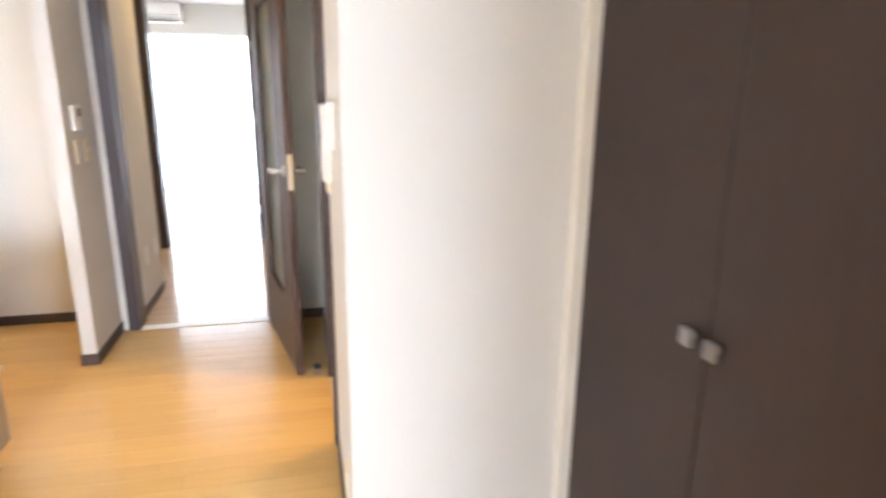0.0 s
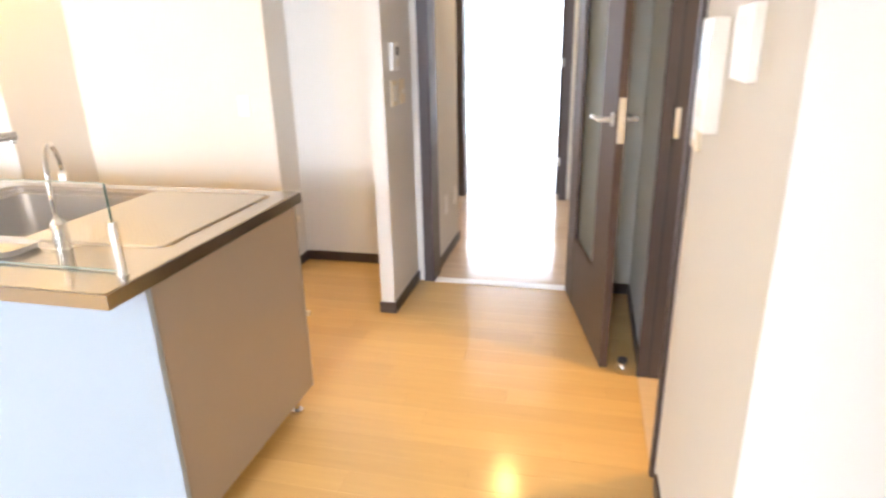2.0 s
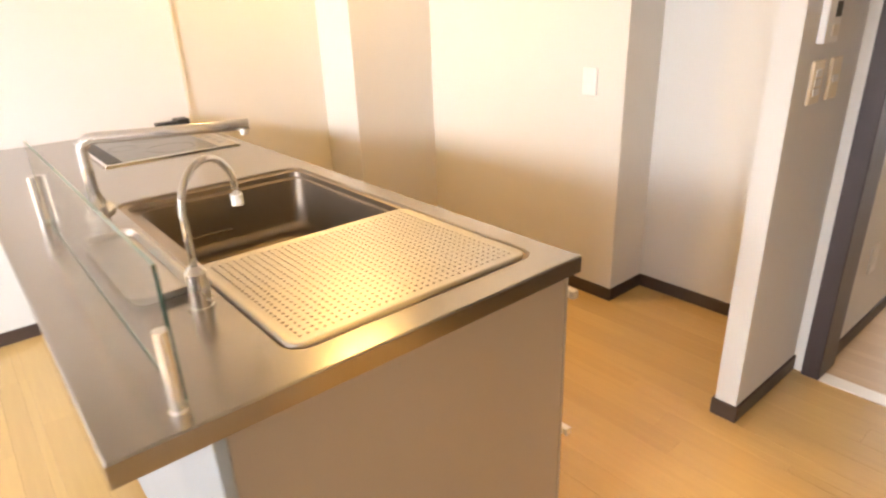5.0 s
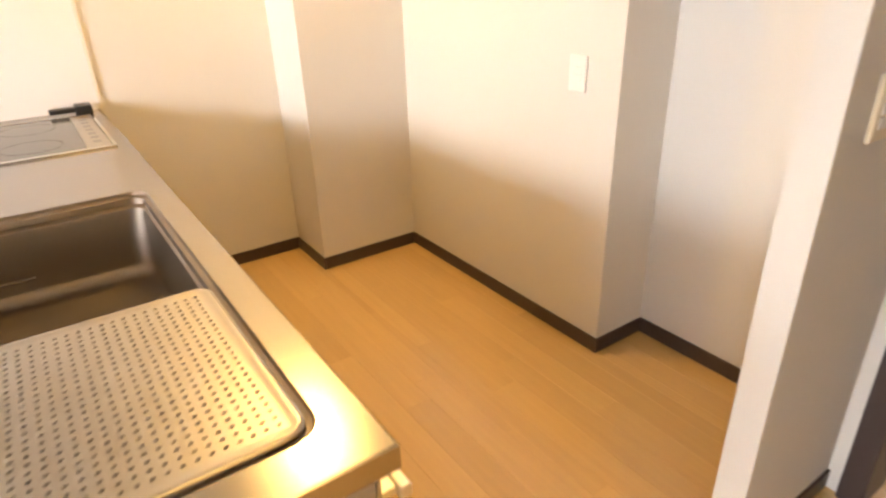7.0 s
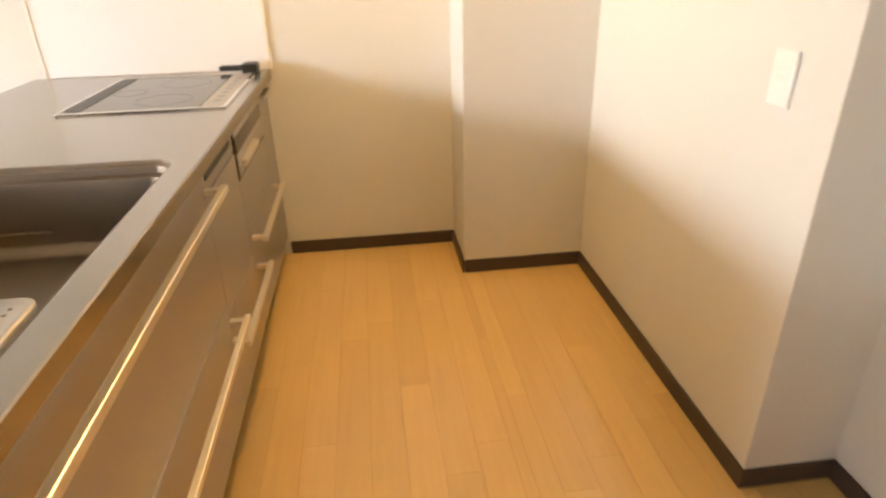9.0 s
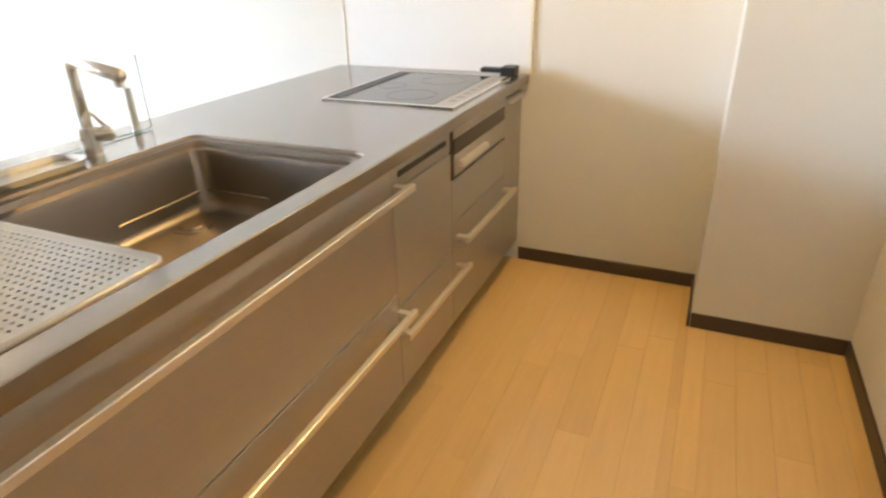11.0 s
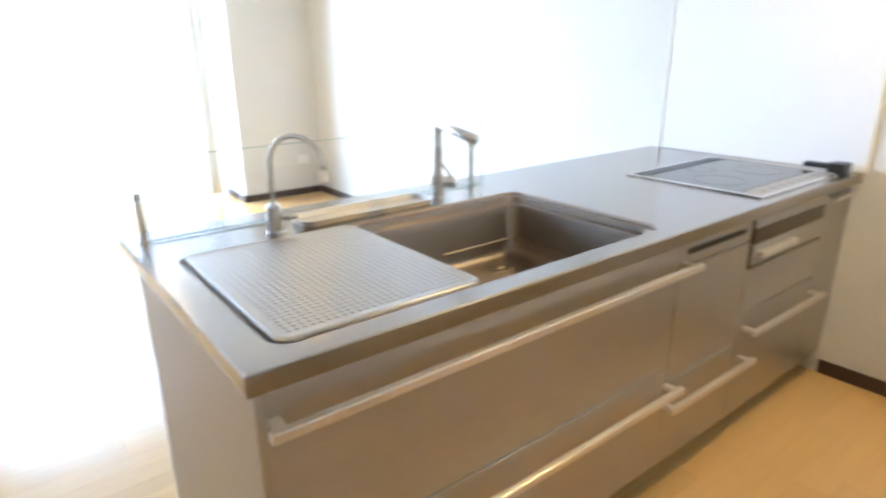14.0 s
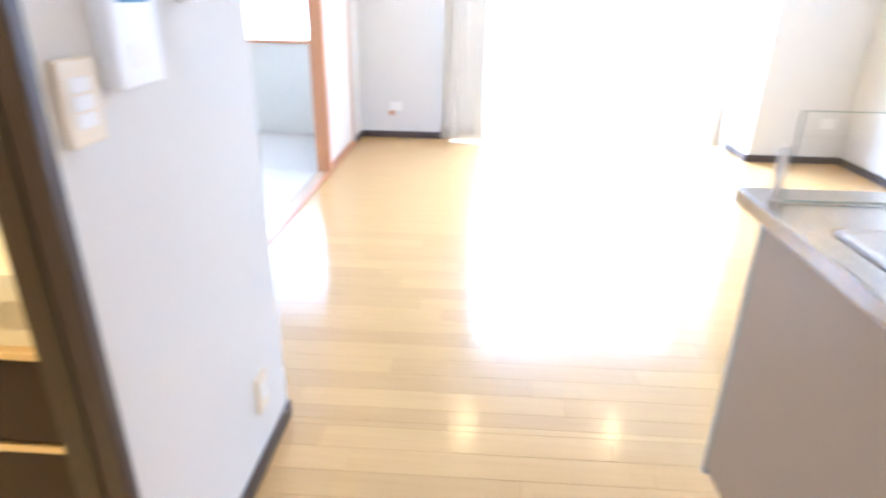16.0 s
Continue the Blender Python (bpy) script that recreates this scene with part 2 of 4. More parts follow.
structure("wall_east", boxes((XE, XE + 0.07, YC, -0.18, 0, H), (XE, XE + 0.07, -0.18, 0.44, 2.06, H), (XE, XE + 0.07, 0.44, YD, 0, H)), M_WALL, "white papered wall with switches", "wall")
structure("wall_return", boxes((XE + 0.07, XL + 0.5, YC, YC + 0.12, 0, H)), M_WALL, "white papered return wall beside the closet", "wall")
structure("wall_east_living", boxes((XL, XL + 0.1, -2.03, YC - 0.03, 2.03, H), (XT, XL + 0.1, -2.2, -2.03, 0, H), (XT, XT + 0.12, YS, -4.86, 0, H), (XT, XT + 0.12, -4.86, -2.2, 1.98, H)), M_WALL, "white papered wall over the closet and sliding doors", "wall")
structure("wall_south", boxes((XW, -1.62, YS, YP, 0, H), (-1.62, 0.95, YS - 0.15, YS, 2.3, H), (0.95, XT + 0.06, YS - 0.15, YS, 0, H), (XW, -1.62, YS - 0.15, YS, 0, H)), M_WALL, "white papered wall beside the balcony window", "wall")
# tatami room
structure("wall_tatami_south", boxes((XT + 0.06, 4.5, YS - 0.15, YS, 0, 0.84), (XT + 0.06, 2.02, YS - 0.15, YS, 0.84, H), (3.7, 4.5, YS - 0.15, YS, 0.84, H), (2.02, 3.7, YS - 0.15, YS, 1.95, H)), M_GREENW, "pale green plaster wall under the window", "wall")
structure("wall_tatami_east", boxes((4.5, 4.65, YS - 0.15, -0.88, 0, H)), M_GREENW, "pale plaster wall of the tatami room", "wall")
structure("wall_tatami_north", boxes((XL + 0.5, 4.5, YC, YC + 0.12, 0, H)), M_GREENW, "pale plaster wall of the tatami room", "wall")
structure("wall_closet_back", boxes((2.50, 2.54, -2.2, YC, 0, H), (XL + 0.1, 2.54, -2.24, -2.2, 0, H)), M_GREENW, "plain inner wall of the closet", "wall")
# washroom
structure("wall_washroom", boxes((2.9, 3.0, YC + 0.12, 1.6, 0, H), (XE + 0.07, 2.9, 1.52, 1.6, 0, H), (XE, XE + 0.07, YD + 0.12, 1.6, 0, H)), M_WALL, "cream papered washroom wall", "wall")
# hall and far room
structure("wall_hall_west", boxes((0.02, 0.13, YD + 0.12, 2.12, 0, H), (-0.9, -0.8, 2.02, YF, 0, H), (-0.9, 0.02, 2.02, 2.12, 0, H)), M_WALL, "white papered wall of the hall", "wall")
structure("wall_hall_east", boxes((1.34, 1.44, 1.6, YF, 0, H)), M_WALL, "white papered wall of the hall", "wall")
structure("wall_hall_north", boxes((-0.9, -0.14, YF, YF + 0.12, 0, H), (-0.14, 0.83, YF, YF + 0.12, 2.26, 2.4), (0.83, 1.44, YF, YF + 0.12, 0, H)), M_WALL, "white papered wall round the far doorway", "wall")
structure("wall_far_room", boxes((-1.6, -1.5, YF + 0.12, YR, 0, HF), (2.0, 2.1, YF + 0.12, YR, 0, HF), (-1.6, -0.90, YR, YR + 0.15, 0, HF), (0.60, 2.1, YR, YR + 0.15, 0, HF), (-0.90, 0.60, YR, YR + 0.15, 2.17, HF), (-1.6, -0.9, YF, YF + 0.12, 0, H), (1.44, 2.1, YF, YF + 0.12, 0, H)), M_WALL, "white papered walls of the far room", "wall")

# baseboards
BH, BT = 0.062, 0.009


def baseboard(x0, x1, y0, y1):
    bm = boxes((x0, x1, y0, y1, 0.0, BH), bevel=0.002)
    tagged(part("baseboard", bm, M_BASE), "dark brown wooden baseboard along the wall foot", "baseboard", kind="structure")


for r in ((XW, XW + BT, -0.02, 0.765 - BT), (XW, -2.06 + BT, 0.765 - BT, 0.765), (-2.06, -2.06 + BT, 0.767, YN - BT), (-2.06, -0.772 + BT, YN - BT, YN),
          (-0.772, -0.772 + BT, YN + 0.001, YB - BT), (-0.772, -0.018, YB - BT, YB), (-0.018 - BT, -0.018, 0.84, YB - BT), (-0.018 - BT, 0.054 + BT, 0.84 - BT, 0.84),
          (0.054, 0.054 + BT, 0.841, YD - 0.001), (0.998, XE - BT, YD - BT, YD), (XE - BT, XE, 0.53, YD), (XE - BT, XE, YC, -0.255), (XE - BT, XL - 0.04, YC - BT, YC - 0.001),
          (XW, XW + BT, YP + BT, -0.80), (XW, -1.62 + BT, YP, YP + BT), (-1.62, -1.62 + BT, YS + 0.06, YP - 0.001), (0.95, XT - BT, YS, YS + BT), (XT - BT, XT, YS, -4.86),
          (0.13, 0.13 + BT, 1.46, 2.12), (-0.8, -0.22, YF - BT, YF), (0.91, 1.34 - BT, YF - BT, YF), (1.34 - BT, 1.34, 1.61, YF)):
    baseboard(*r)

# ---- windows, backdrops ----


def backdrop(x0, x1, y, z0, z1, material):
    bm = bmesh.new()
    vs = [bm.verts.new(p) for p in ((x0, y, z0), (x1, y, z0), (x1, y, z1), (x0, y, z1))]
    bm.faces.new(vs)
    o = part("backdrop", bm, material)
    tagged(o, "plain overcast white sky beyond the window", "sky", kind="structure")


def sky(strength):
    return glow("white_sky", (0.93, 0.975, 1.0), strength)


# haze below the skyline, a bright sky over it that pales towards the zenith
# the dimmer west band is added only to darken the wall beside the closet
backdrop(-7.5, SKY_X, YS - 4.0, SKYLINE, 3.5, sky(DAY_W))
backdrop(SKY_X, 2.2, YS - 4.0, SKYLINE, 3.5, sky(DAY))
backdrop(-7.5, 2.2, YS - 4.0, 3.5, 5.4, sky(DAY_HIGH))
backdrop(-7.5, 2.2, YS - 4.0, -1.6, SKYLINE, sky(DAY_LOW))
backdrop(2.2, 8.5, YS - 4.0, -1.6, 3.7, sky(DAY_T))
backdrop(-5.0, 5.0, YR + 3.0, -1.6, 3.7, sky(DAY_N))


def sliding_window(name, x0, x1, y, z0, z1, t, label):
    """A pale framed window that fills the opening."""
    o = thing(name, ((x0 + x1) / 2, y, z0), label, "window", kind="structure")
    fw = 0.03
    part("window_frame", boxes((x0, x0 + fw, y - t, y + t, z0, z1), (x1 - fw, x1, y - t, y + t, z0, z1), (x0 + fw, x1 - fw, y - t, y + t, z0, z0 + fw), (x0 + fw, x1 - fw, y - t, y + t, z1 - fw, z1), bevel=0.003), M_ALUWIN, o)
    p = part("pane", boxes((x0 + fw, x1 - fw, y - 0.003, y + 0.003, z0 + fw, z1 - fw)), M_PANE, o)
    p.visible_shadow = False
    return o


sliding_window("window_balcony", -1.62, 0.95, YS - 0.08, -0.028, 2.3, 0.05, "tall aluminium sliding balcony window, flooded with daylight")
sliding_window("window_tatami", 2.02, 3.7, YS - 0.08, 0.84, 1.95, 0.05, "aluminium sliding window over a wooden sill")
sliding_window("window_far", -0.90, 0.60, YR + 0.08, -0.03, 2.17, 0.05, "tall aluminium sliding window, flooded with daylight")


def curtain(x0, x1, y, z0, z1, waves, depth, label):
    """A gathered cloth hanging in folds."""
    bm = bmesh.new()
    n, k = waves * 8, 14
    grid = []
    for j in range(k + 1):
        v = j / k
        row = []
        for i in range(n + 1):
            u = i / n
            amp = depth * (0.75 + 0.45 * (1 - v)) * (0.8 + 0.4 * math.sin(3.1 * u * waves + 1.3))
            x = x0 + (x1 - x0) * u + 0.010 * math.sin(5 * v + 9 * u)
            row.append(bm.verts.new((x, y + amp * math.sin(2 * math.pi * waves * u + 0.5 * math.sin(4 * v)), z0 + (z1 - z0) * v)))
        grid.append(row)
    for a, b in zip(grid, grid[1:]):
        for i in range(n):
            bm.faces.new((a[i], a[i + 1], b[i + 1], b[i]))
    o = part("curtain", bm, M_CURTAIN, smooth=True)
    sd = o.modifiers.new("cloth", "SOLIDIFY")
    sd.thickness = 0.002
    return tagged(o, label, "curtain", "curtains of the balcony window")


curtain(0.62, 1.02, YS + 0.09, 0.02, 2.33, 8, 0.024, "cream cloth curtain gathered beside the balcony window")
curtain(-1.56, -1.44, YS + 0.09, 0.02, 2.33, 3, 0.025, "cream cloth curtain drawn back against the pillar")
rail = thing("curtain_rail", (-0.3, YS + 0.09, 2.34), "white metal curtain rail over the balcony window", "curtain rail")
bm = bmesh.new()
tube(bm, [(-1.6, YS + 0.09, 2.345), (1.05, YS + 0.09, 2.345)], 0.011)
part("rail", bm, M_WHITEPL, rail)
for x in (-1.50, 0.96):
    part("bracket", boxes((x, x + 0.02, YS, YS + 0.09, 2.34, 2.36)), M_WHITEPL, rail)

# ---- doors and frames ----


def casing(name, axis, at, a0, a1, z1, w, d0, d1, label, material=None):
    """A door frame round an opening: two jambs and a head. axis: the direction in which the wall runs."""
    o = thing(name, ((a0 + a1) / 2, at, 0) if axis == "x" else (at, (a0 + a1) / 2, 0), label, "door frame", kind="structure")
    for nm, p0, p1, za, zb in (("jamb", a0 - w, a0, 0, z1 + w), ("jamb", a1, a1 + w, 0, z1 + w), ("head", a0, a1, z1, z1 + w)):
        bm = boxes((p0, p1, d0, d1, za, zb) if axis == "x" else (d0, d1, p0, p1, za, zb), bevel=0.003)
        part(nm, bm, material or M_CASING, o)
    return o


casing("door_frame_hall", "x", YD, 0.155, 0.915, 2.02, 0.062, YD - 0.02, YD + 0.14, "dark brown wooden frame of the hall doorway")
casing("door_frame_washroom", "y", XE, -0.172, 0.42, 2.02, 0.030, XE - 0.015, XE + 0.080, "dark brown wooden frame of the washroom doorway")
casing("door_frame_far", "x", YF, -0.07, 0.77, 2.21, 0.065, YF - 0.02, YF + 0.14, "dark brown wooden frame of the far doorway")
# shade in the groove of the washroom jambs, put in as thin black strips
for y0, y1 in ((-0.1722, -0.1695), (0.4175, 0.4202)):
    tagged(part("jamb_groove_strip", boxes((XE + 0.026, XE + 0.034, y0, y1, 0.008, 2.018)), M_BLACK), "thin black strip standing in for the shaded groove of the door frame", "door seal", kind="structure")
sill = tagged(part("threshold", boxes((0.156, 0.914, YD - 0.02, YD + 0.05, 0.001, 0.006), bevel=0.002), M_TRIM), "pale metal threshold strip in the doorway", "threshold", kind="structure")
tagged(part("threshold", boxes((XE - 0.01, XE + 0.13, -0.171, 0.419, 0.001, 0.007), bevel=0.002), M_HALLFLOOR), "pale wooden threshold of the washroom", "threshold", kind="structure")


def lever_handle(parent, base, along, out, plate=(0.034, 0.05)):
    """A lever with its plate: base on the door's face, along and out are unit vectors."""
    b, a, o = Vector(base), Vector(along), Vector(out)
    bm = bmesh.new()
    w, h = plate
    vs = [b + a * s * w / 2 + Vector((0, 0, t * h / 2)) + o * d for d in (0.0, 0.007) for s, t in ((-1, -1), (1, -1), (1, 1), (-1, 1))]
    v = [bm.verts.new(p) for p in vs]
    for q in ((3, 2, 1, 0), (4, 5, 6, 7), (0, 1, 5, 4), (1, 2, 6, 5), (2, 3, 7, 6), (3, 0, 4, 7)):
        bm.faces.new([v[i] for i in q])
    bmesh.ops.bevel(bm, geom=bm.edges[:], offset=0.002, segments=1, affect="EDGES")
    h0 = part("handle", bm, M_LEVER, parent, "satin metal lever handle")
    bm = bmesh.new()
    tube(bm, [b + o * 0.006, b + o * 0.06], 0.010)
    tube(bm, [b + o * 0.055 - a * 0.008, b + o * 0.060 + a * 0.05, b + o * 0.057 + a * 0.115], [0.010, 0.009, 0.008])
    part("lever", bm, M_LEVER, h0, smooth=True)


# glazed door, standing open
HX, HY, FX, FY = 0.935, 1.275, 1.11, 0.467
du = Vector((FX - HX, FY - HY, 0))
LEAF = du.length
du.normalize()
dn = Vector((du.y, -du.x, 0))            # faces the kitchen side (towards -x)


def leaf_box(bm, u0, u1, n0, n1, z0, z1, bevel=0.0):
    pts = [Vector((HX, HY, z)) + du * u + dn * n for z in (z0, z1) for u, n in ((u0, n0), (u1, n0), (u1, n1), (u0, n1))]
    v = [bm.verts.new(p) for p in pts]
    fs = [bm.faces.new([v[i] for i in q]) for q in ((3, 2, 1, 0), (4, 5, 6, 7), (0, 1, 5, 4), (1, 2, 6, 5), (2, 3, 7, 6), (3, 0, 4, 7))]
    if bevel:
        bmesh.ops.bevel(bm, geom=list({e for f in fs for e in f.edges}), offset=bevel, segments=1, affect="EDGES")
    return bm


door = thing("glazed_door", (HX, HY, 0), "dark brown wooden door with a tall frosted glass pane, standing open", "door")
GU0, GU1, GZ0, GZ1 = 0.165, 0.575, 0.37, 1.86
LT = 0.034
stile = part("stile", leaf_box(bmesh.new(), 0.0, GU0, -LT / 2, LT / 2, 0.008, 2.01, 0.003), M_DOOR, door)
part("stile", leaf_box(bmesh.new(), GU1, LEAF, -LT / 2, LT / 2, 0.008, 2.01, 0.003), M_DOOR, door)
part("bottom_rail", leaf_box(bmesh.new(), GU0, GU1, -LT / 2 + 0.001, LT / 2 - 0.001, 0.009, GZ0, 0.002), M_DOOR, door)
part("top_rail", leaf_box(bmesh.new(), GU0, GU1, -LT / 2 + 0.001, LT / 2 - 0.001, GZ1, 2.009, 0.002), M_DOOR, door)
part("pane", leaf_box(bmesh.new(), GU0, GU1, -0.003, 0.003, GZ0, GZ1), M_FROST, door, "frosted bluish glass pane")
bead = bmesh.new()
for s in (-1, 1):
    n0, n1 = sorted((s * 0.004, s * 0.013))
    leaf_box(bead, GU0, GU0 + 0.010, n0, n1, GZ0, GZ1)
    leaf_box(bead, GU1 - 0.010, GU1, n0, n1, GZ0, GZ1)
    leaf_box(bead, GU0 + 0.01, GU1 - 0.01, n0, n1, GZ0, GZ0 + 0.010)
    leaf_box(bead, GU0 + 0.01, GU1 - 0.01, n0, n1, GZ1 - 0.010, GZ1)
part("glazing_bead", bead, M_DOOR, door)
hb = Vector((HX, HY, 1.055)) + du * (LEAF - 0.055)
lever_handle(door, hb + dn * LT / 2, -du, dn)
lever_handle(door, hb - dn * LT / 2, -du, -dn)
part("latch_plate", leaf_box(bmesh.new(), LEAF - 0.001, LEAF + 0.0015, -0.013, 0.013, 0.97, 1.14), M_LEVER, door)
for z in (0.25, 1.05, 1.8):
    bm = bmesh.new()
    tube(bm, [(HX - 0.006, HY + 0.0, z - 0.05), (HX - 0.006, HY + 0.0, z + 0.05)], 0.007)
    part("hinge", bm, M_ALU, door, smooth=True)

stop = thing("door_stop", (1.19, 0.49, 0), "small chrome floor door stop with a black rubber cap", "door stop")
bm = bmesh.new()
disc(bm, (1.19, 0.49), 0.019, 0.016, 0.0, 0.032)
part("post", bm, M_CHROME, stop, smooth=False)
bm = bmesh.new()
disc(bm, (1.19, 0.49), 0.021, 0.020, 0.032, 0.046)
part("rubber_cap", bm, M_BLACK, stop, "black rubber cap")

# far door leaf, folded back inside the far room, and its hinges
fd = thing("far_door", (0.77, YF + 0.14, 0), "dark brown wooden door standing open in the far room", "door")
part("leaf", boxes((0.735, 0.768, YF + 0.15, YF + 0.93, 0.008, 2.20), bevel=0.003), M_DARK, fd)
for z in (0.34, 1.16, 1.8):
    bm = bmesh.new()
    tube(bm, [(0.762, YF - 0.026, z - 0.035), (0.762, YF - 0.026, z + 0.035)], 0.008)
    part("hinge", bm, M_WHITEPL, fd, smooth=True)

# closet doors
cl = thing("closet", (XL + 0.02, -1.50, 0), "dark brown woodgrain closet with a pair of tall doors, closed", "closet")
SEAM = -1.548
part("frame", boxes((XL - 0.035, XL + 0.08, YC - 0.032, YC - 0.002, 0, 2.06), (XL - 0.012, XL + 0.08, -2.058, -2.032, 0, 2.06), (XL - 0.012, XL + 0.08, -2.03, YC - 0.033, 2.032, 2.06), bevel=0.002), M_TRIM, cl, "cream painted trim")
for a, b, ky in ((-2.03, SEAM - 0.0015, SEAM - 0.036), (SEAM + 0.0015, YC - 0.034, SEAM + 0.036)):
    d = part("door", boxes((XL, XL + 0.022, a, b, 0.012, 2.03), bevel=0.002), M_DARK, cl)
    k = part("knob", boxes((XL - 0.026, XL - 0.012, ky - 0.017, ky + 0.017, 0.967, 1.003), bevel=0.002), M_KNOB, d, "square satin metal knob")
    bm = bmesh.new()
    tube(bm, [(XL - 0.014, ky, 0.985), (XL + 0.001, ky, 0.985)], 0.007)
    part("stem", bm, M_KNOB, d)

# tatami room: track, post, sliding door, sill
tr = tagged(part("sliding_door_track", boxes((XT - 0.005, XT + 0.022, -4.86, -2.2, 0.002, 0.013), bevel=0.002), M_ORANGE), "reddish wooden floor track of the sliding doors", "track", kind="structure")
tagged(part("threshold", boxes((XT + 0.0225, XT + 0.10, -4.86, -2.2, 0.002, 0.013), bevel=0.002), M_HALLFLOOR), "pale grooved threshold of the sliding doors", "threshold", kind="structure")
tagged(part("wooden_post", boxes((XT - 0.006, XT + 0.10, -3.90, -3.85, 0.014, 1.98), bevel=0.003), M_ORANGE), "reddish wooden post between the rooms", "post", kind="structure")
tagged(part("wooden_lintel", boxes((XT - 0.004, XT + 0.10, -4.86, -2.2, 1.93, 1.978), bevel=0.002), M_ORANGE), "reddish wooden lintel over the sliding doors", "lintel", kind="structure")
fu = thing("sliding_door", (XT + 0.03, -4.38, 0.014), "white papered sliding door in a reddish wooden edge", "sliding door")
part("panel", boxes((XT + 0.022, XT + 0.046, -4.83, -3.925, 0.04, 1.90)), M_FUSUMA, fu)
part("edge", boxes((XT + 0.018, XT + 0.05, -4.859, -4.83, 0.015, 1.928), (XT + 0.018, XT + 0.05, -3.925, -3.902, 0.015, 1.928), (XT + 0.018, XT + 0.05, -4.83, -3.925, 0.015, 0.04), (XT + 0.018, XT + 0.05, -4.83, -3.925, 1.90, 1.928), bevel=0.002), M_ORANGE, fu)
tagged(part("window_sill", boxes((2.0, 3.72, YS - 0.03, YS + 0.05, 0.845, 0.875), bevel=0.004), M_ORANGE), "reddish wooden sill under the tatami window", "window sill", kind="structure")
for i, (x0, x1, y0, y1) in enumerate(((1.905, 2.76, -3.9, -2.16), (2.765, 4.495, -3.04, -2.16), (2.765, 4.495, -3.9, -3.045), (1.905, 3.2, -5.145, -3.905), (3.205, 4.495, -5.145, -3.905), (2.55, 4.495, -2.155, -1.005))):
    tagged(part("tatami_mat", boxes((x0, x1, y0, y1, -0.004, 0.012), bevel=0.004), M_TATAMI), "pale woven tatami mat on the floor", "tatami mat", "tatami mats", "structure")

# ---- wall plates ----


def plate(name, at, axis, sign, w, h, label, material=None, rockers=0, d=0.009, category="switch"):
    """A small plate on a wall. axis: the wall's normal; at: its centre on the wall."""
    x, y, z = at
    o = thing(name, at, label, category)

    def slab(u0, u1, v0, v1, n0, n1, bevel=0.0015):
        n0, n1 = sorted((n0 * sign, n1 * sign))
        if axis == "x":
            return boxes((x + n0, x + n1, y + u0, y + u1, z + v0, z + v1), bevel=bevel)
        return boxes((x + u0, x + u1, y + n0, y + n1, z + v0, z + v1), bevel=bevel)

    part("plate", slab(-w / 2, w / 2, -h / 2, h / 2, 0.0, d, 0.003), material or M_WHITEPL, o)
    for i in range(rockers):
        v = (i - (rockers - 1) / 2) * 0.026
        part("rocker", slab(-w * 0.28, w * 0.28, v - 0.011, v + 0.011, d, d + 0.003), M_WHITEPL, o)
    return o, slab


plate("blank_plate", (-0.95, YN, 1.02), "y", -1, 0.076, 0.120, "white plastic wall plate on the kitchen wall", category="wall plate", rockers=2)
plate("light_switch", (0.054, 0.98, 1.115), "x", 1, 0.078, 0.122, "white wall switch on the wing wall", M_CREAMPL, 3)
plate("light_switch", (0.054, 1.115, 1.115), "x", 1, 0.078, 0.122, "white wall switch on the wing wall", M_CREAMPL, 1)
rc, slab = plate("remote_panel", (0.054, 0.99, 1.285), "x", 1, 0.10, 0.125, "white water heater remote with a dark display", d=0.02, category="remote panel")
part("display", slab(0.0, 0.04, 0.005, 0.045, 0.02, 0.0215, 0.0), M_BLACK, rc)
part("button", slab(-0.005, 0.042, -0.045, -0.015, 0.02, 0.022, 0.0), M_ALU, rc)
plate("light_switch", (XE, -0.285, 1.145), "x", -1, 0.09, 0.125, "cream wall switch beside the washroom door", M_CREAMPL, 3, d=0.012)
ic, slab = plate("intercom", (XE, -0.43, 1.27), "x", -1, 0.135, 0.24, "white intercom monitor with a bluish screen", d=0.032, category="intercom")
part("screen", slab(-0.045, 0.045, 0.01, 0.085, 0.032, 0.0335, 0.0), M_SCREEN, ic)
part("speaker", slab(-0.03, 0.03, -0.09, -0.05, 0.032, 0.0335, 0.0), M_TRIM, ic)
rp, slab = plate("remote_panel", (XE, -0.70, 1.34), "x", -1, 0.12, 0.13, "white floor heating remote panel", d=0.02, category="remote panel")
part("display", slab(-0.035, 0.035, 0.01, 0.045, 0.02, 0.0215, 0.0), M_TRIM, rp)
plate("wall_outlet", (XE, -0.80, 0.25), "x", -1, 0.072, 0.118, "cream double wall socket low on the wall", M_CREAMPL, 2, category="socket")
plate("wall_outlet", (1.46, YS, 0.30), "y", 1, 0.118, 0.085, "white wall socket low on the wall", M_WHITEPL, 2, category="socket")
plate("wall_outlet", (1.50, YS, 0.235), "y", 1, 0.045, 0.05, "small tan socket below the white one", M_ORANGE, 0, category="socket")
plate("wall_outlet", (-2.22, YP, 0.34), "y", 1, 0.118, 0.085, "white wall socket on the pillar", M_WHITEPL, 2, category="socket")
plate("wall_outlet", (0.13, 1.73, 0.36), "x", 1, 0.072, 0.118, "white wall socket in the hall", M_WHITEPL, 2, category="socket")
plate("wall_outlet", (0.13, 1.99, 0.36), "x", 1, 0.072, 0.118, "white wall socket in the hall", M_WHITEPL, 2, category="socket")
plate("light_switch", (0.955, YF, 0.90), "y", -1, 0.05, 0.05, "small white switch in the hall", M_WHITEPL, 1)

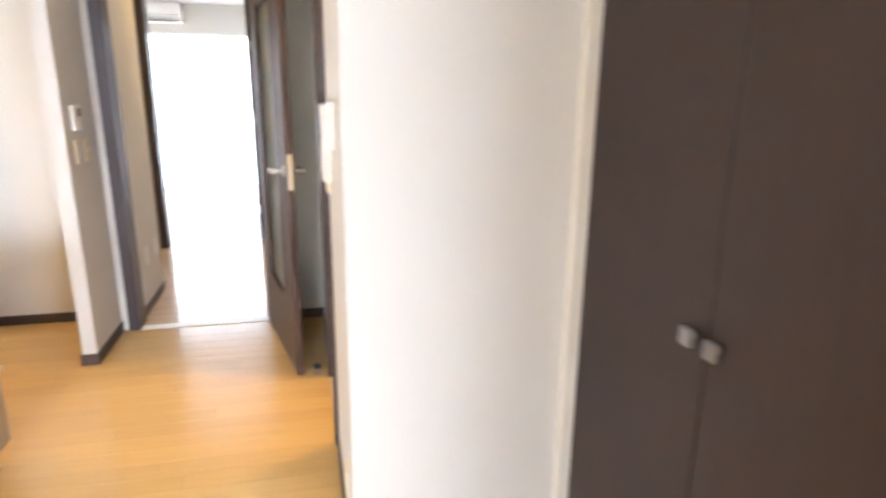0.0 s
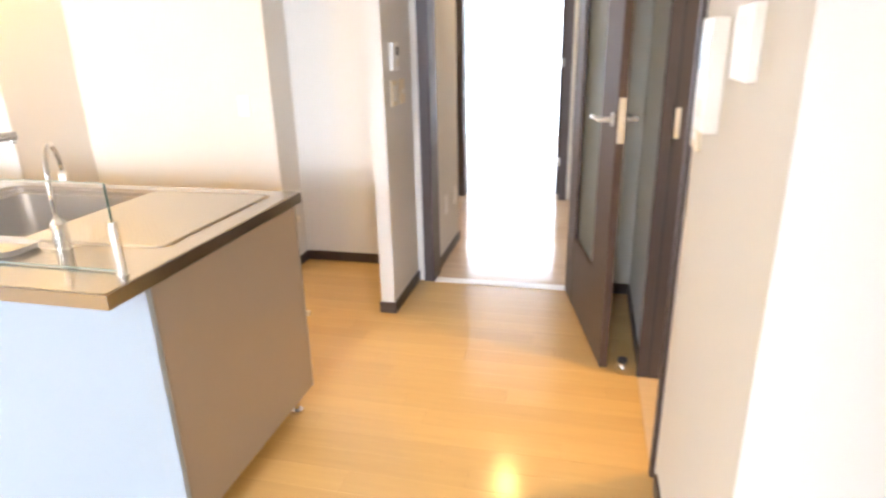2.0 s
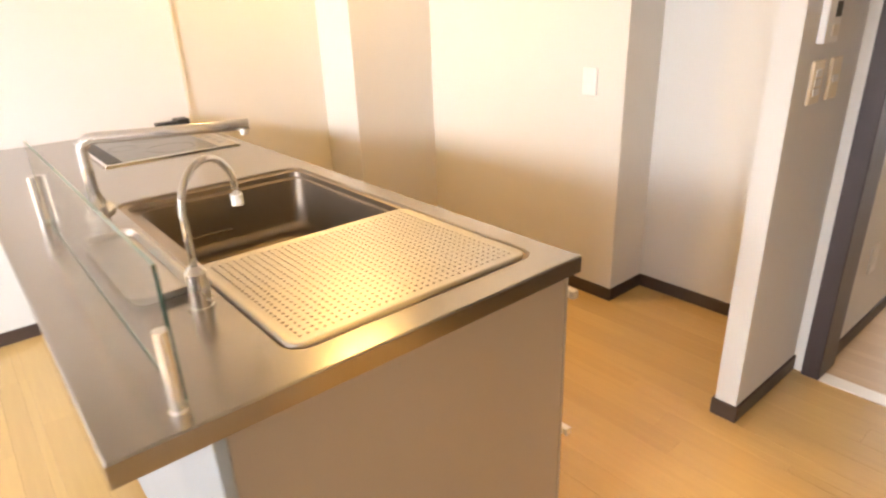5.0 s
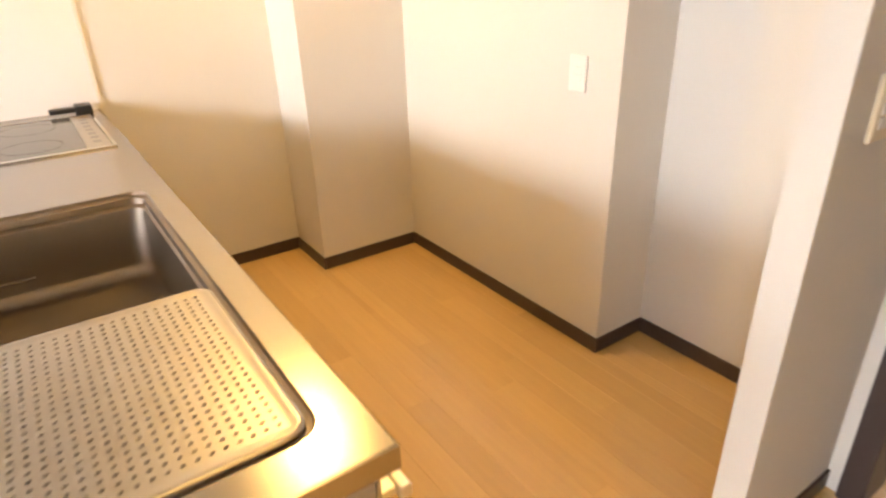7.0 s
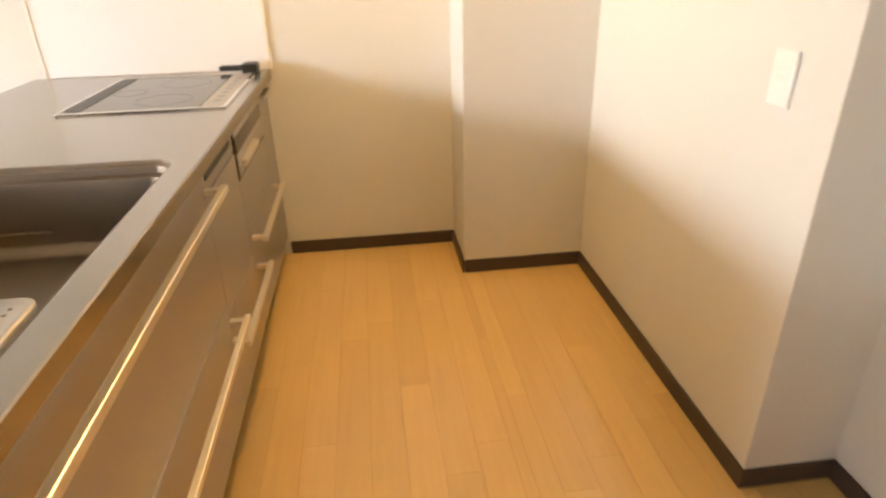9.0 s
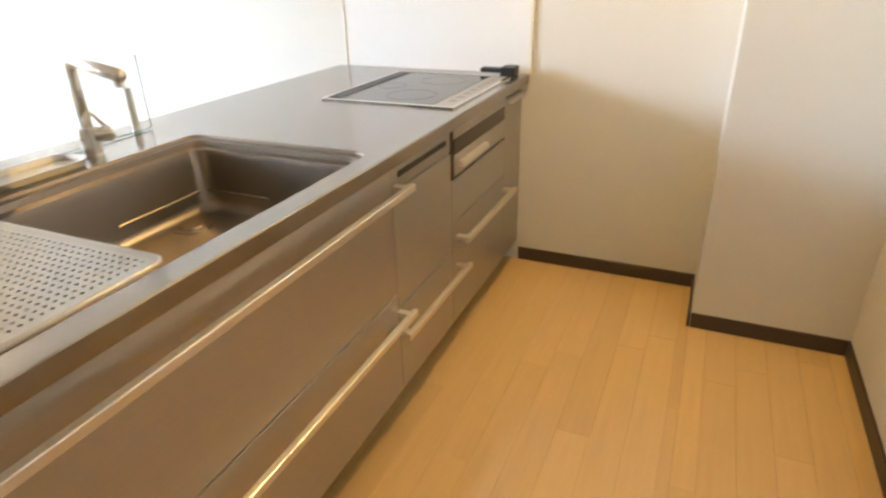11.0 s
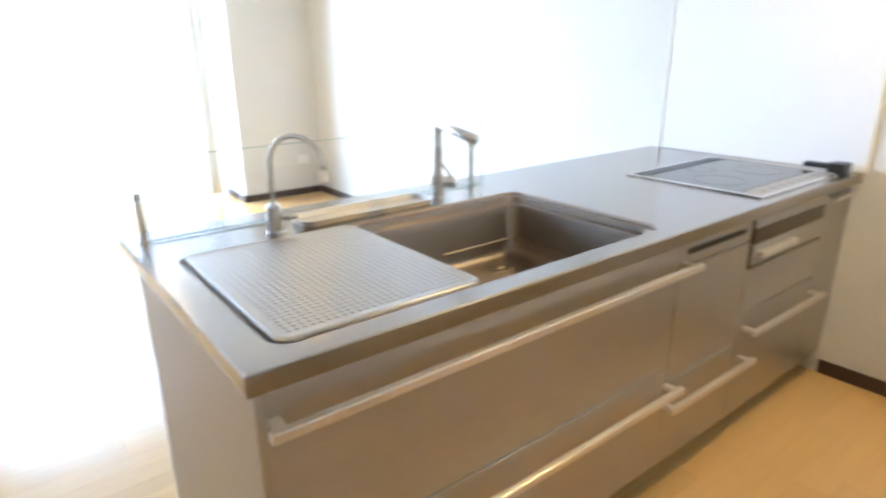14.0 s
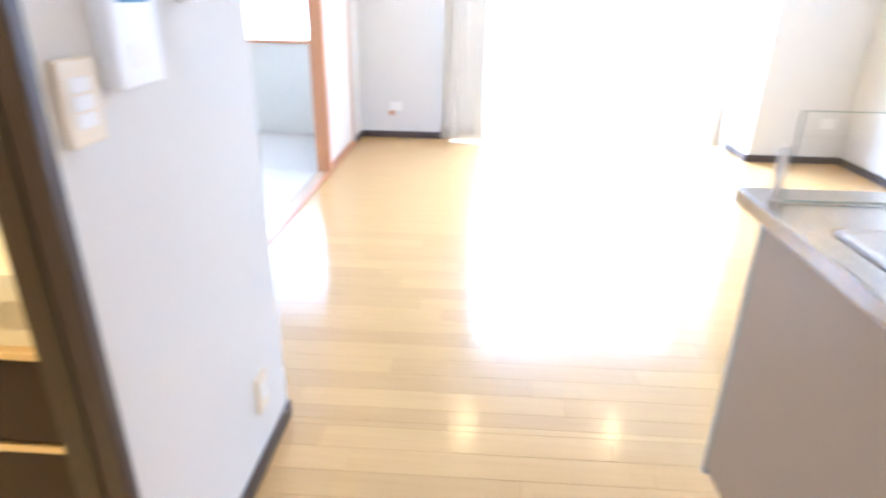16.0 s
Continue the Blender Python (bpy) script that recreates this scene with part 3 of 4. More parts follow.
# air conditioner in the far room
ac = thing("air_conditioner", (-0.72, YR, 2.28), "white wall air conditioner over the far window", "air conditioner")
prof = [(0.0, 2.28), (0.0, 2.55), (0.19, 2.55), (0.215, 2.52), (0.215, 2.36), (0.15, 2.30), (0.05, 2.28)]
bm = bmesh.new()
loft(bm, [[(x, YR - 0.001 - d, z) for d, z in prof] for x in (-1.12, -0.32)], True, True)
part("body", bm, M_WHITEPL, ac)
part("louvre", boxes((-1.08, -0.36, YR - 0.205, YR - 0.14, 2.292, 2.300)), M_DKGAP, ac, "grey outlet slot")
part("front_line", boxes((-1.10, -0.34, YR - 0.219, YR - 0.214, 2.375, 2.379)), M_DKGAP, ac)

# washroom: vanity, washing machine pan
va = thing("vanity", (1.95, -0.66, 0), "washstand with dark brown drawers and a white basin top", "vanity")
VX0, VX1, VY0, VY1 = 1.36, 2.3, -0.875, -0.42
part("body", boxes((VX0, VX1, VY0, VY1, 0.08, 0.74), bevel=0.002), M_TRIM, va)
part("plinth", boxes((VX0 + 0.02, VX1 - 0.02, VY0, VY1 - 0.05, 0.0, 0.08)), M_DKGAP, va)
for z0, z1 in ((0.09, 0.36), (0.385, 0.60)):
    d = part("drawer", boxes((VX0 + 0.003, VX1 - 0.003, VY1, VY1 + 0.018, z0, z1), bevel=0.002), M_DARK, va)
    part("pull", boxes((VX0 + 0.003, VX1 - 0.003, VY1, VY1 + 0.026, z1 + 0.002, z1 + 0.022), bevel=0.002), M_BRASS, d, "warm metal pull strip")
bm = bmesh.new()
X0, X1, Y0, Y1 = VX0 - 0.005, VX1 + 0.005, VY0, VY1 + 0.03
loft(bm, [rrect(X0, X1, Y0, Y1, 0.01, 0.742), rrect(X0, X1, Y0, Y1, 0.01, 0.80), rrect(X0 + 0.02, X1 - 0.02, Y0 + 0.02, Y1 - 0.02, 0.03, 0.805), rrect(X0 + 0.12, X1 - 0.12, Y0 + 0.08, Y1 - 0.06, 0.09, 0.80), rrect(X0 + 0.2, X1 - 0.2, Y0 + 0.13, Y1 - 0.10, 0.09, 0.75)], True, True)
part("basin_top", bm, M_WHITEPL, va, "white basin")
wp = thing("washing_machine_pan", (1.75, 1.05, 0), "cream plastic washing machine tray with a drain", "washing machine tray")
bm = bmesh.new()
loft(bm, [rrect(1.42, 2.06, 0.74, 1.38, 0.03, 0.0), rrect(1.42, 2.06, 0.74, 1.38, 0.03, 0.055), rrect(1.44, 2.04, 0.76, 1.36, 0.03, 0.06), rrect(1.47, 2.01, 0.79, 1.33, 0.03, 0.03)], True, True)
part("tray", bm, M_TRIM, wp)
bm = bmesh.new()
disc(bm, (1.53, 0.95), 0.05, 0.04, 0.03, 0.05)
part("drain", bm, M_BRASS, wp, "metal drain fitting")

# washing machine tap and the washroom door's strike plate
wt_ = thing("wall_tap", (1.60, 1.52, 1.15), "small brass washing machine tap on the washroom wall", "tap")
bm = bmesh.new()
tube(bm, [(1.60, 1.519, 1.15), (1.60, 1.44, 1.15), (1.60, 1.425, 1.11)], [0.012, 0.012, 0.009], 12)
part("spout", bm, M_BRASS, wt_, smooth=True)
bm = bmesh.new()
tube(bm, [(1.60, 1.455, 1.16), (1.60, 1.455, 1.185)], 0.008, 10)
tube(bm, [(1.575, 1.455, 1.19), (1.625, 1.455, 1.19)], 0.006, 10)
part("cross_handle", bm, M_BRASS, wt_)
tagged(part("strike_plate", boxes((XE + 0.028, XE + 0.05, 0.4175, 0.4205, 1.0, 1.11), bevel=0.0006), M_LEVER), "satin metal strike plate on the washroom door frame", "strike plate", kind="structure")

# ceiling downlights
for x, y, w, r in ((0.70, -3.9, 6, 0.055), (-0.64, -3.9, 6, 0.055), (-1.72, -3.53, 5, 0.045), (-1.7, 0.45, 34, 0.055), (0.45, 2.45, 15, 0.055), (2.0, 0.2, 52, 0.055)):
    dl = thing("ceiling_downlight", (x, y, CEIL), "small recessed warm ceiling downlight, switched on", "ceiling lamp", "ceiling downlights")
    bm = bmesh.new()
    n = 28
    loft(bm, [[(x + q * math.cos(2 * math.pi * k / n), y + q * math.sin(2 * math.pi * k / n), z) for k in range(n)] for q, z in ((r + 0.018, CEIL), (r + 0.016, CEIL - 0.008), (r, CEIL - 0.010), (r - 0.004, CEIL))])
    part("ring", bm, M_WHITEPL, dl, smooth=False)
    bm = bmesh.new()
    disc(bm, (x, y), r - 0.006, r - 0.006, CEIL - 0.004, CEIL - 0.001)
    part("diffuser", bm, M_LED, dl, "glowing warm lens")
    lamp(x, y, CEIL - 0.013, w, size=2 * r - 0.02)

# ---- kitchen island ----
CT, CB = 0.86, 0.822                        # worktop: top and underside of its lip
CX0, CX1, CY0, CY1 = XW + 0.002, 0.010, -0.925, 0.0
SX0, SX1, SY0, SY1 = -1.165, -0.060, -0.640, -0.058   # recess for sink and draining plate


def ring_face(bm, inner, outer):
    """Fills between a rounded loop and a rectangle round it."""
    ox0, ox1, oy0, oy1, z = outer
    mx, my = (ox0 + ox1) / 2, (oy0 + oy1) / 2
    corner = {(1, 1): bm.verts.new((ox1, oy1, z)), (-1, 1): bm.verts.new((ox0, oy1, z)), (-1, -1): bm.verts.new((ox0, oy0, z)), (1, -1): bm.verts.new((ox1, oy0, z))}
    ix = sum(p[0] for p in inner) / len(inner)
    iy = sum(p[1] for p in inner) / len(inner)
    vs = [bm.verts.new(p) for p in inner]
    cs = [corner[(1 if p[0] > ix else -1, 1 if p[1] > iy else -1)] for p in inner]
    for i in range(len(vs)):
        j = (i + 1) % len(vs)
        if cs[i] is cs[j]:
            bm.faces.new((vs[i], vs[j], cs[i]))
        else:
            bm.faces.new((vs[i], vs[j], cs[j], cs[i]))
    return corner


wt = thing("worktop", (-1.2, -0.47, CB), "brushed stainless steel island worktop with a welded sink", "worktop")
bm = bmesh.new()
c = ring_face(bm, rrect(SX0, SX1, SY0, SY1, 0.045, CT, 6), (CX0 + 0.003, CX1 - 0.003, CY0 + 0.003, CY1 - 0.003, CT))
lips = []
for z, d in ((CT - 0.003, 0.0), (CB, 0.0), (CB, 0.02)):
    lips.append([bm.verts.new(p) for p in ((CX1 - d, CY1 - d, z), (CX0 + d, CY1 - d, z), (CX0 + d, CY0 + d, z), (CX1 - d, CY0 + d, z))])
top = [c[(1, 1)], c[(-1, 1)], c[(-1, -1)], c[(1, -1)]]
for a, b in zip([top] + lips, lips):
    for i in range(4):
        bm.faces.new((a[i], a[(i + 1) % 4], b[(i + 1) % 4], b[i]))
part("top_sheet", bm, M_STEEL, wt)
bm = bmesh.new()
BX1 = -0.46
loft(bm, [rrect(SX0, SX1, SY0, SY1, 0.045, CT, 6), rrect(SX0 + 0.003, SX1 - 0.003, SY0 + 0.003, SY1 - 0.003, 0.044, CT - 0.007, 6), rrect(SX0 + 0.022, SX1 - 0.018, SY0 + 0.022, SY1 - 0.012, 0.036, CT - 0.009, 6)])
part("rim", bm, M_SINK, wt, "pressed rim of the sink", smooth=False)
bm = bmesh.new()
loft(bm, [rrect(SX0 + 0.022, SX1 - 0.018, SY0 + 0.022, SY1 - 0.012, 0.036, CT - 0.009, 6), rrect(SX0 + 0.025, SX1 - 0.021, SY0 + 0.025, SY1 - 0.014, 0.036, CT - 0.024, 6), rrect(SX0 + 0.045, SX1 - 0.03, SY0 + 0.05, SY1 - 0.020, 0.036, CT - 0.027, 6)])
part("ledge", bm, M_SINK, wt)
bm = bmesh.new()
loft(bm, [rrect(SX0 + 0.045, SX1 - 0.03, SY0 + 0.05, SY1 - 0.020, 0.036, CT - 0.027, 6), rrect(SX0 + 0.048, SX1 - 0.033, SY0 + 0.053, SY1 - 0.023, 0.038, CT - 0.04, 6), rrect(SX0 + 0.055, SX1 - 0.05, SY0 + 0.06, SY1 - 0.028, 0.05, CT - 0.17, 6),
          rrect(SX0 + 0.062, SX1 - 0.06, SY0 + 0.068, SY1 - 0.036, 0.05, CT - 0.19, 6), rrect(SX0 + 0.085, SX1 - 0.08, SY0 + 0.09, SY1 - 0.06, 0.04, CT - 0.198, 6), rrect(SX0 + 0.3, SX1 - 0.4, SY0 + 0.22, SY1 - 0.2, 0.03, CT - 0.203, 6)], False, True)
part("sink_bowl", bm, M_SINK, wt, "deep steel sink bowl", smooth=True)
bm = bmesh.new()
disc(bm, (-0.98, -0.52), 0.055, 0.05, CT - 0.2025, CT - 0.196)
disc(bm, (-0.98, -0.52), 0.035, 0.03, CT - 0.196, CT - 0.190)
part("drain_cover", bm, M_SINK, wt, "round drain cover")
bm = bmesh.new()
tube(bm, [(SX0 + 0.09, SY0 + 0.075, CT - 0.135), (SX0 + 0.36, SY0 + 0.075, CT - 0.135)], 0.004, 8)
tube(bm, [(SX0 + 0.075, SY0 + 0.09, CT - 0.135), (SX0 + 0.075, SY0 + 0.3, CT - 0.135)], 0.004, 8)
part("cloth_bar", bm, M_SINK, wt, "thin wire bar inside the sink")

# perforated draining plate, lying on the rim
dp = thing("draining_plate", (-0.30, -0.36, CT), "perforated stainless steel draining plate lying over the sink", "draining plate")
PX0, PX1, PY0, PY1 = -0.525, -0.075, -0.632, -0.072
bm = bmesh.new()
NX, NY = 26, 32
gx0, gx1, gy0, gy1 = PX0 + 0.022, PX1 - 0.022, PY0 + 0.022, PY1 - 0.022
inner = []
zt = CT + 0.001
cw, chh = (gx1 - gx0) / NX, (gy1 - gy0) / NY
for i in range(NX):
    for j in range(NY):
        ax, ay = gx0 + i * cw, gy0 + j * chh
        mx, my, hr = ax + cw / 2, ay + chh / 2, 0.0033
        o8 = [bm.verts.new((mx + u * cw / 2, my + v * chh / 2, zt)) for u, v in ((1, 0), (1, 1), (0, 1), (-1, 1), (-1, 0), (-1, -1), (0, -1), (1, -1))]
        i8 = [bm.verts.new((mx + hr * math.cos(math.pi * k / 4), my + hr * math.sin(math.pi * k / 4), zt)) for k in range(8)]
        d8 = [bm.verts.new((v.co.x, v.co.y, zt - 0.004)) for v in i8]
        for k in range(8):
            l = (k + 1) % 8
            bm.faces.new((o8[k], o8[l], i8[l], i8[k]))
            bm.faces.new((i8[k], i8[l], d8[l], d8[k]))
bmesh.ops.remove_doubles(bm, verts=bm.verts, dist=0.00005)
me_plate = part("mesh_sheet", bm, M_PLATE, dp)
bm = bmesh.new()
rim = rrect(PX0 + 0.006, PX1 - 0.006, PY0 + 0.006, PY1 - 0.006, 0.026, zt + 0.002, 6)
loft(bm, [rrect(gx0, gx1, gy0, gy1, 0.0005, zt, 6), rrect(gx0 - 0.010, gx1 + 0.010, gy0 - 0.010, gy1 + 0.010, 0.018, zt, 6), rim, rrect(PX0, PX1, PY0, PY1, 0.030, zt + 0.0005, 6), rrect(PX0, PX1, PY0, PY1, 0.030, zt - 0.006, 6)])
part("rolled_edge", bm, M_PLATE, dp, smooth=True)

# cabinets under the worktop
YFR = -0.028                               # face of the drawer fronts


def bar_handle(parent, x0, x1, z, y=YFR + 0.045):
    h = bmesh.new()
    box(h, x0, x1, y - 0.009, y + 0.009, z - 0.010, z + 0.010, bevel=0.003, seg=2)
    hb = part("handle", h, M_ALU, parent, "long pale aluminium bar handle")
    for x in (x0 + 0.012, x1 - 0.034):
        part("bracket", boxes((x, x + 0.022, YFR, y - 0.008, z - 0.006, z + 0.006)), M_ALU, hb)


def cabinet(name, x0, x1, label):
    o = thing(name, ((x0 + x1) / 2, -0.4, 0), label, "kitchen cabinet", "island cabinets")
    part("carcass", boxes((x0 + 0.001, x1 - 0.001, -0.76, YFR - 0.021, 0.09, 0.62), (x0 + 0.001, x1 - 0.001, YFR - 0.035, YFR - 0.021, 0.62, CB - 0.001)), M_DKGAP, o)
    part("plinth", boxes((x0 + 0.001, min(x1 - 0.001, -0.10), -0.74, YFR - 0.07, 0.0, 0.09)), M_DKGAP, o, "dark recessed plinth")
    return o


def front(o, x0, x1, z0, z1, name="drawer_front"):
    return part(name, boxes((x0 + 0.0015, x1 - 0.0015, YFR - 0.02, YFR, z0, z1), bevel=0.0015), M_FRONT, o)


A0, A1, A2, A3 = -0.024, -1.207, -1.610, -2.165
ca = cabinet("sink_cabinet", A1, A0, "steel-fronted island cabinet with two wide drawers under the sink")
d = front(ca, A1, A0, 0.437, CB - 0.004)
bar_handle(d, -1.265 + 0.02, -0.012, 0.752)
d = front(ca, A1, A0, 0.095, 0.432)
bar_handle(d, -1.225, -0.012, 0.375)

cb = cabinet("dishwasher", A2, A1, "built-in dishwasher with a steel front over a drawer")
dd = part("door", boxes((A2 + 0.002, A1 - 0.002, YFR - 0.02, YFR, 0.385, 0.735), bevel=0.002), M_FRONT, cb)
pn = part("control_panel", boxes((A2 + 0.002, A1 - 0.002, YFR - 0.02, YFR - 0.002, 0.74, 0.815), bevel=0.002), M_FRONT, cb)
part("handle_slot", boxes((A2 + 0.04, A1 - 0.04, YFR - 0.003, YFR + 0.001, 0.772, 0.788)), M_BLACK, pn, "dark handle slot")
part("button_strip", boxes((A2 + 0.05, A2 + 0.10, YFR - 0.001, YFR + 0.002, 0.774, 0.786)), M_HOBMARK, pn)
d = front(cb, A2, A1, 0.095, 0.380)
bar_handle(d, A2 - 0.06, A1 + 0.035, 0.318)

cc = cabinet("hob_cabinet", A3, A2, "steel-fronted cabinet under the hob with a grill and drawers")
gr = part("grill", boxes((A3 + 0.010, A2 - 0.004, YFR - 0.02, YFR + 0.001, 0.640, 0.814), bevel=0.002), M_GRILL, cc, "dark surround of the fish grill")
part("grill_top", boxes((A3 + 0.018, A2 - 0.018, YFR + 0.0012, YFR + 0.005, 0.776, 0.808), bevel=0.001), M_FRONT, gr, "brushed steel control strip")
part("grill_window", boxes((A3 + 0.018, A2 - 0.018, YFR + 0.0012, YFR + 0.004, 0.724, 0.774), bevel=0.001), M_GRILL, gr, "brown glass grill window")
part("grill_front", boxes((A3 + 0.018, A2 - 0.018, YFR + 0.0012, YFR + 0.006, 0.652, 0.722), bevel=0.001), M_FRONT, gr, "brushed steel lower front")
part("grill_handle", boxes((A2 - 0.30, A2 - 0.045, YFR + 0.005, YFR + 0.026, 0.676, 0.698), bevel=0.005, seg=2), M_ALU, gr, "pale grill handle")
front(cc, A3, A2, 0.487, 0.635)
d = front(cc, A3, A2, 0.095, 0.482)
bar_handle(d, A3 - 0.02, A2 - 0.02, 0.425)
fl = thing("filler_cabinet", (-2.27, -0.4, 0), "narrow steel-fronted pull-out cabinet beside the wall", "kitchen cabinet", "island cabinets")
part("carcass", boxes((XW + 0.002, A3 - 0.001, -0.76, YFR - 0.021, 0.09, 0.62), (XW + 0.002, A3 - 0.001, YFR - 0.035, YFR - 0.021, 0.62, CB - 0.001)), M_DKGAP, fl)
part("plinth", boxes((XW + 0.002, A3 - 0.001, -0.74, YFR - 0.07, 0.0, 0.09)), M_DKGAP, fl)
f1 = part("drawer_front", boxes((XW + 0.004, A3 - 0.0015, YFR - 0.02, YFR, 0.095, 0.795), bevel=0.0015), M_FRONT, fl)
part("pull", boxes((XW + 0.03, A3 - 0.03, YFR - 0.001, YFR + 0.022, 0.775, 0.79), bevel=0.002), M_ALU, f1)

ep = thing("end_panel", (-0.01, -0.41, 0.09), "taupe end panel of the island on short feet", "end panel")
part("panel", boxes((-0.022, -0.006, -0.775, -0.028, 0.088, CB - 0.002), bevel=0.0015), M_PANEL, ep)
part("edge_strip", boxes((-0.023, -0.005, -0.0275, -0.022, 0.088, CB - 0.002)), M_FRONT, ep, "thin metal edge strip")
for y in (-0.70, -0.09):
    bm = bmesh.new()
    disc(bm, (-0.05, y), 0.022, 0.022, 0.0, 0.012, 16)
    disc(bm, (-0.05, y), 0.010, 0.010, 0.012, 0.0915, 12)
    part("foot", bm, M_CHROME, ep, "chrome levelling foot")
bp = thing("back_panel", (-1.2, -0.785, 0), "white panel along the back of the island", "back panel")
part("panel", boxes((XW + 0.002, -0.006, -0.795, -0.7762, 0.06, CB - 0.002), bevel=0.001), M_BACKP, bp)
part("skirting", boxes((XW + 0.002, -0.10, -0.775, -0.757, 0.0, 0.06)), M_BASE, bp, "dark skirting")
plate("wall_outlet", (-0.87, -0.795, 0.375), "y", -1, 0.072, 0.118, "white double socket on the island's back", M_WHITEPL, 2, category="socket")

# hob
hb_ = thing("induction_hob", (-1.98, -0.3, CT), "grey glass induction hob in a chrome frame", "hob")
HX0, HX1, HY0, HY1 = -2.27, -1.675, -0.55, -0.042
bm = bmesh.new()
loft(bm, [rrect(HX0, HX1, HY0, HY1, 0.006, CT), rrect(HX0, HX1, HY0, HY1, 0.006, CT + 0.006), rrect(HX0 + 0.010, HX1 - 0.010, HY0 + 0.010, HY1 - 0.010, 0.004, CT + 0.007), rrect(HX0 + 0.011, HX1 - 0.011, HY0 + 0.011, HY1 - 0.011, 0.004, CT + 0.003)])
part("frame", bm, M_CHROME, hb_, "chrome frame")
part("glass", boxes((HX0 + 0.008, HX1 - 0.008, HY0 + 0.008, HY1 - 0.085, CT + 0.001, CT + 0.0055)), M_HOB, hb_, "dark grey glass top")
part("control_strip", boxes((HX0 + 0.008, HX1 - 0.008, HY1 - 0.082, HY1 - 0.012, CT + 0.001, CT + 0.0052)), M_FRONT, hb_, "metal control strip")
for k in range(7):
    x = HX0 + 0.08 + k * 0.066
    part("button", boxes((x, x + 0.032, HY1 - 0.058, HY1 - 0.034, CT + 0.0050, CT + 0.0060), bevel=0.0004), M_KNOB, hb_)
part("vent", boxes((HX0 + 0.014, HX1 - 0.03, HY0 + 0.018, HY0 + 0.066, CT + 0.0054, CT + 0.0075), bevel=0.0005), M_BLACK, hb_, "dark vent strip")
for cx, cy, rr in ((-1.83, -0.27, 0.09), (-2.12, -0.27, 0.09), (-1.97, -0.42, 0.055)):
    bm = bmesh.new()
    n = 40
    loft(bm, [[(cx + q * math.cos(2 * math.pi * k / n), cy + q * math.sin(2 * math.pi * k / n), CT + 0.0059) for k in range(n)] for q in (rr, rr - 0.003)])
    part("ring_mark", bm, M_HOBMARK, hb_)
bk = thing("black_clip", (-2.33, -0.11, CT), "black plastic clip box on the worktop by the wall", "box")
part("case", boxes((XW + 0.025, -2.285, -0.095, -0.035, CT, CT + 0.038), bevel=0.006, seg=2), M_BLACK, bk)
part("arm", boxes((-2.345, -2.30, -0.185, -0.09, CT + 0.012, CT + 0.030), bevel=0.004, seg=2), M_BLACK, bk)

# splash panel on the west wall
sp = thing("splash_panel", (XW, -0.42, CT), "glossy white splash panel on the wall behind the hob", "wall panel")
part("sheet", boxes((XW + 0.0005, XW + 0.005, -0.87, -0.002, CT + 0.001, 2.0), bevel=0.0005), M_SPLASH, sp)
for ya, yb in ((-0.0018, 0.010), (-0.880, -0.8702)):
    part("edge_trim", boxes((XW + 0.0005, XW + 0.009, ya, yb, CT + 0.001, 2.0)), M_TRIM, sp, "pale edge trim")

# glass screen on its posts
gs = thing("glass_screen", (-0.6, -0.835, CT), "clear glass splash screen on two chrome posts", "glass screen")
GYS = -0.82
for x in (-0.036, -1.125):
    bm = bmesh.new()
    disc(bm, (x, GYS), 0.0105, 0.0105, CT, CT + 0.128, 20)
    disc(bm, (x, GYS), 0.014, 0.014, CT, CT + 0.004, 20)
    part("post", bm, M_TAP, gs, "satin chrome post")
GX0, GX1, GY0, GY1, GZ = -1.165, -0.050, GYS + 0.0115, GYS + 0.0165, 1.072
g = part("glass_sheet", boxes((GX0, GX1, GY0, GY1, CT + 0.006, GZ)), M_GLASS, gs, "clear glass sheet")
# long edges take the paler, lit colour, upright ends the dark green
for r in ((GX0 - 0.001, GX1 + 0.001, GY0 - 0.0002, GY1 + 0.0002, GZ, GZ + 0.0012), (GX0 - 0.001, GX1 + 0.001, GY0 - 0.0002, GY1 + 0.0002, CT + 0.003, CT + 0.006),
          (GX1, GX1 + 0.0015, GY0 - 0.0002, GY1 + 0.0002, CT + 0.006, GZ), (GX0 - 0.0015, GX0, GY0 - 0.0002, GY1 + 0.0002, CT + 0.006, GZ)):
    part("glass_edge", boxes(r), M_GLASSTOP if r[1] - r[0] > 0.1 else M_GLASSEDGE, gs, "green polished glass edge")
g.visible_shadow = False

# water purifier tap
pt = thing("purifier_tap", (-0.330, -0.683, CT), "chrome gooseneck water purifier tap beside the sink", "tap")
bm = bmesh.new()
disc(bm, (-0.330, -0.683), 0.024, 0.024, CT, CT + 0.005, 24)
disc(bm, (-0.330, -0.683), 0.0205, 0.0195, CT + 0.005, CT + 0.070, 24)
disc(bm, (-0.330, -0.683), 0.0195, 0.010, CT + 0.070, CT + 0.084, 24)
part("body", bm, M_CHROME, pt)
gd = Vector((-0.55, 0.835, 0)).normalized()
pts = [Vector((-0.330, -0.683, CT + 0.078)), Vector((-0.330, -0.683, CT + 0.15)), Vector((-0.330, -0.683, CT + 0.182))]
R = 0.078
for k in range(1, 12):
    a = math.pi * k / 11 * 0.97
    pts.append(Vector((-0.330, -0.683, CT + 0.182)) + gd * (R - R * math.cos(a)) + Vector((0, 0, R * math.sin(a))))
pts.append(pts[-1] + Vector((0, 0, -0.018)))
bm = bmesh.new()
tube(bm, pts, 0.0068, 14)
part("spout", bm, M_CHROME, pt, "chrome gooseneck", smooth=True)
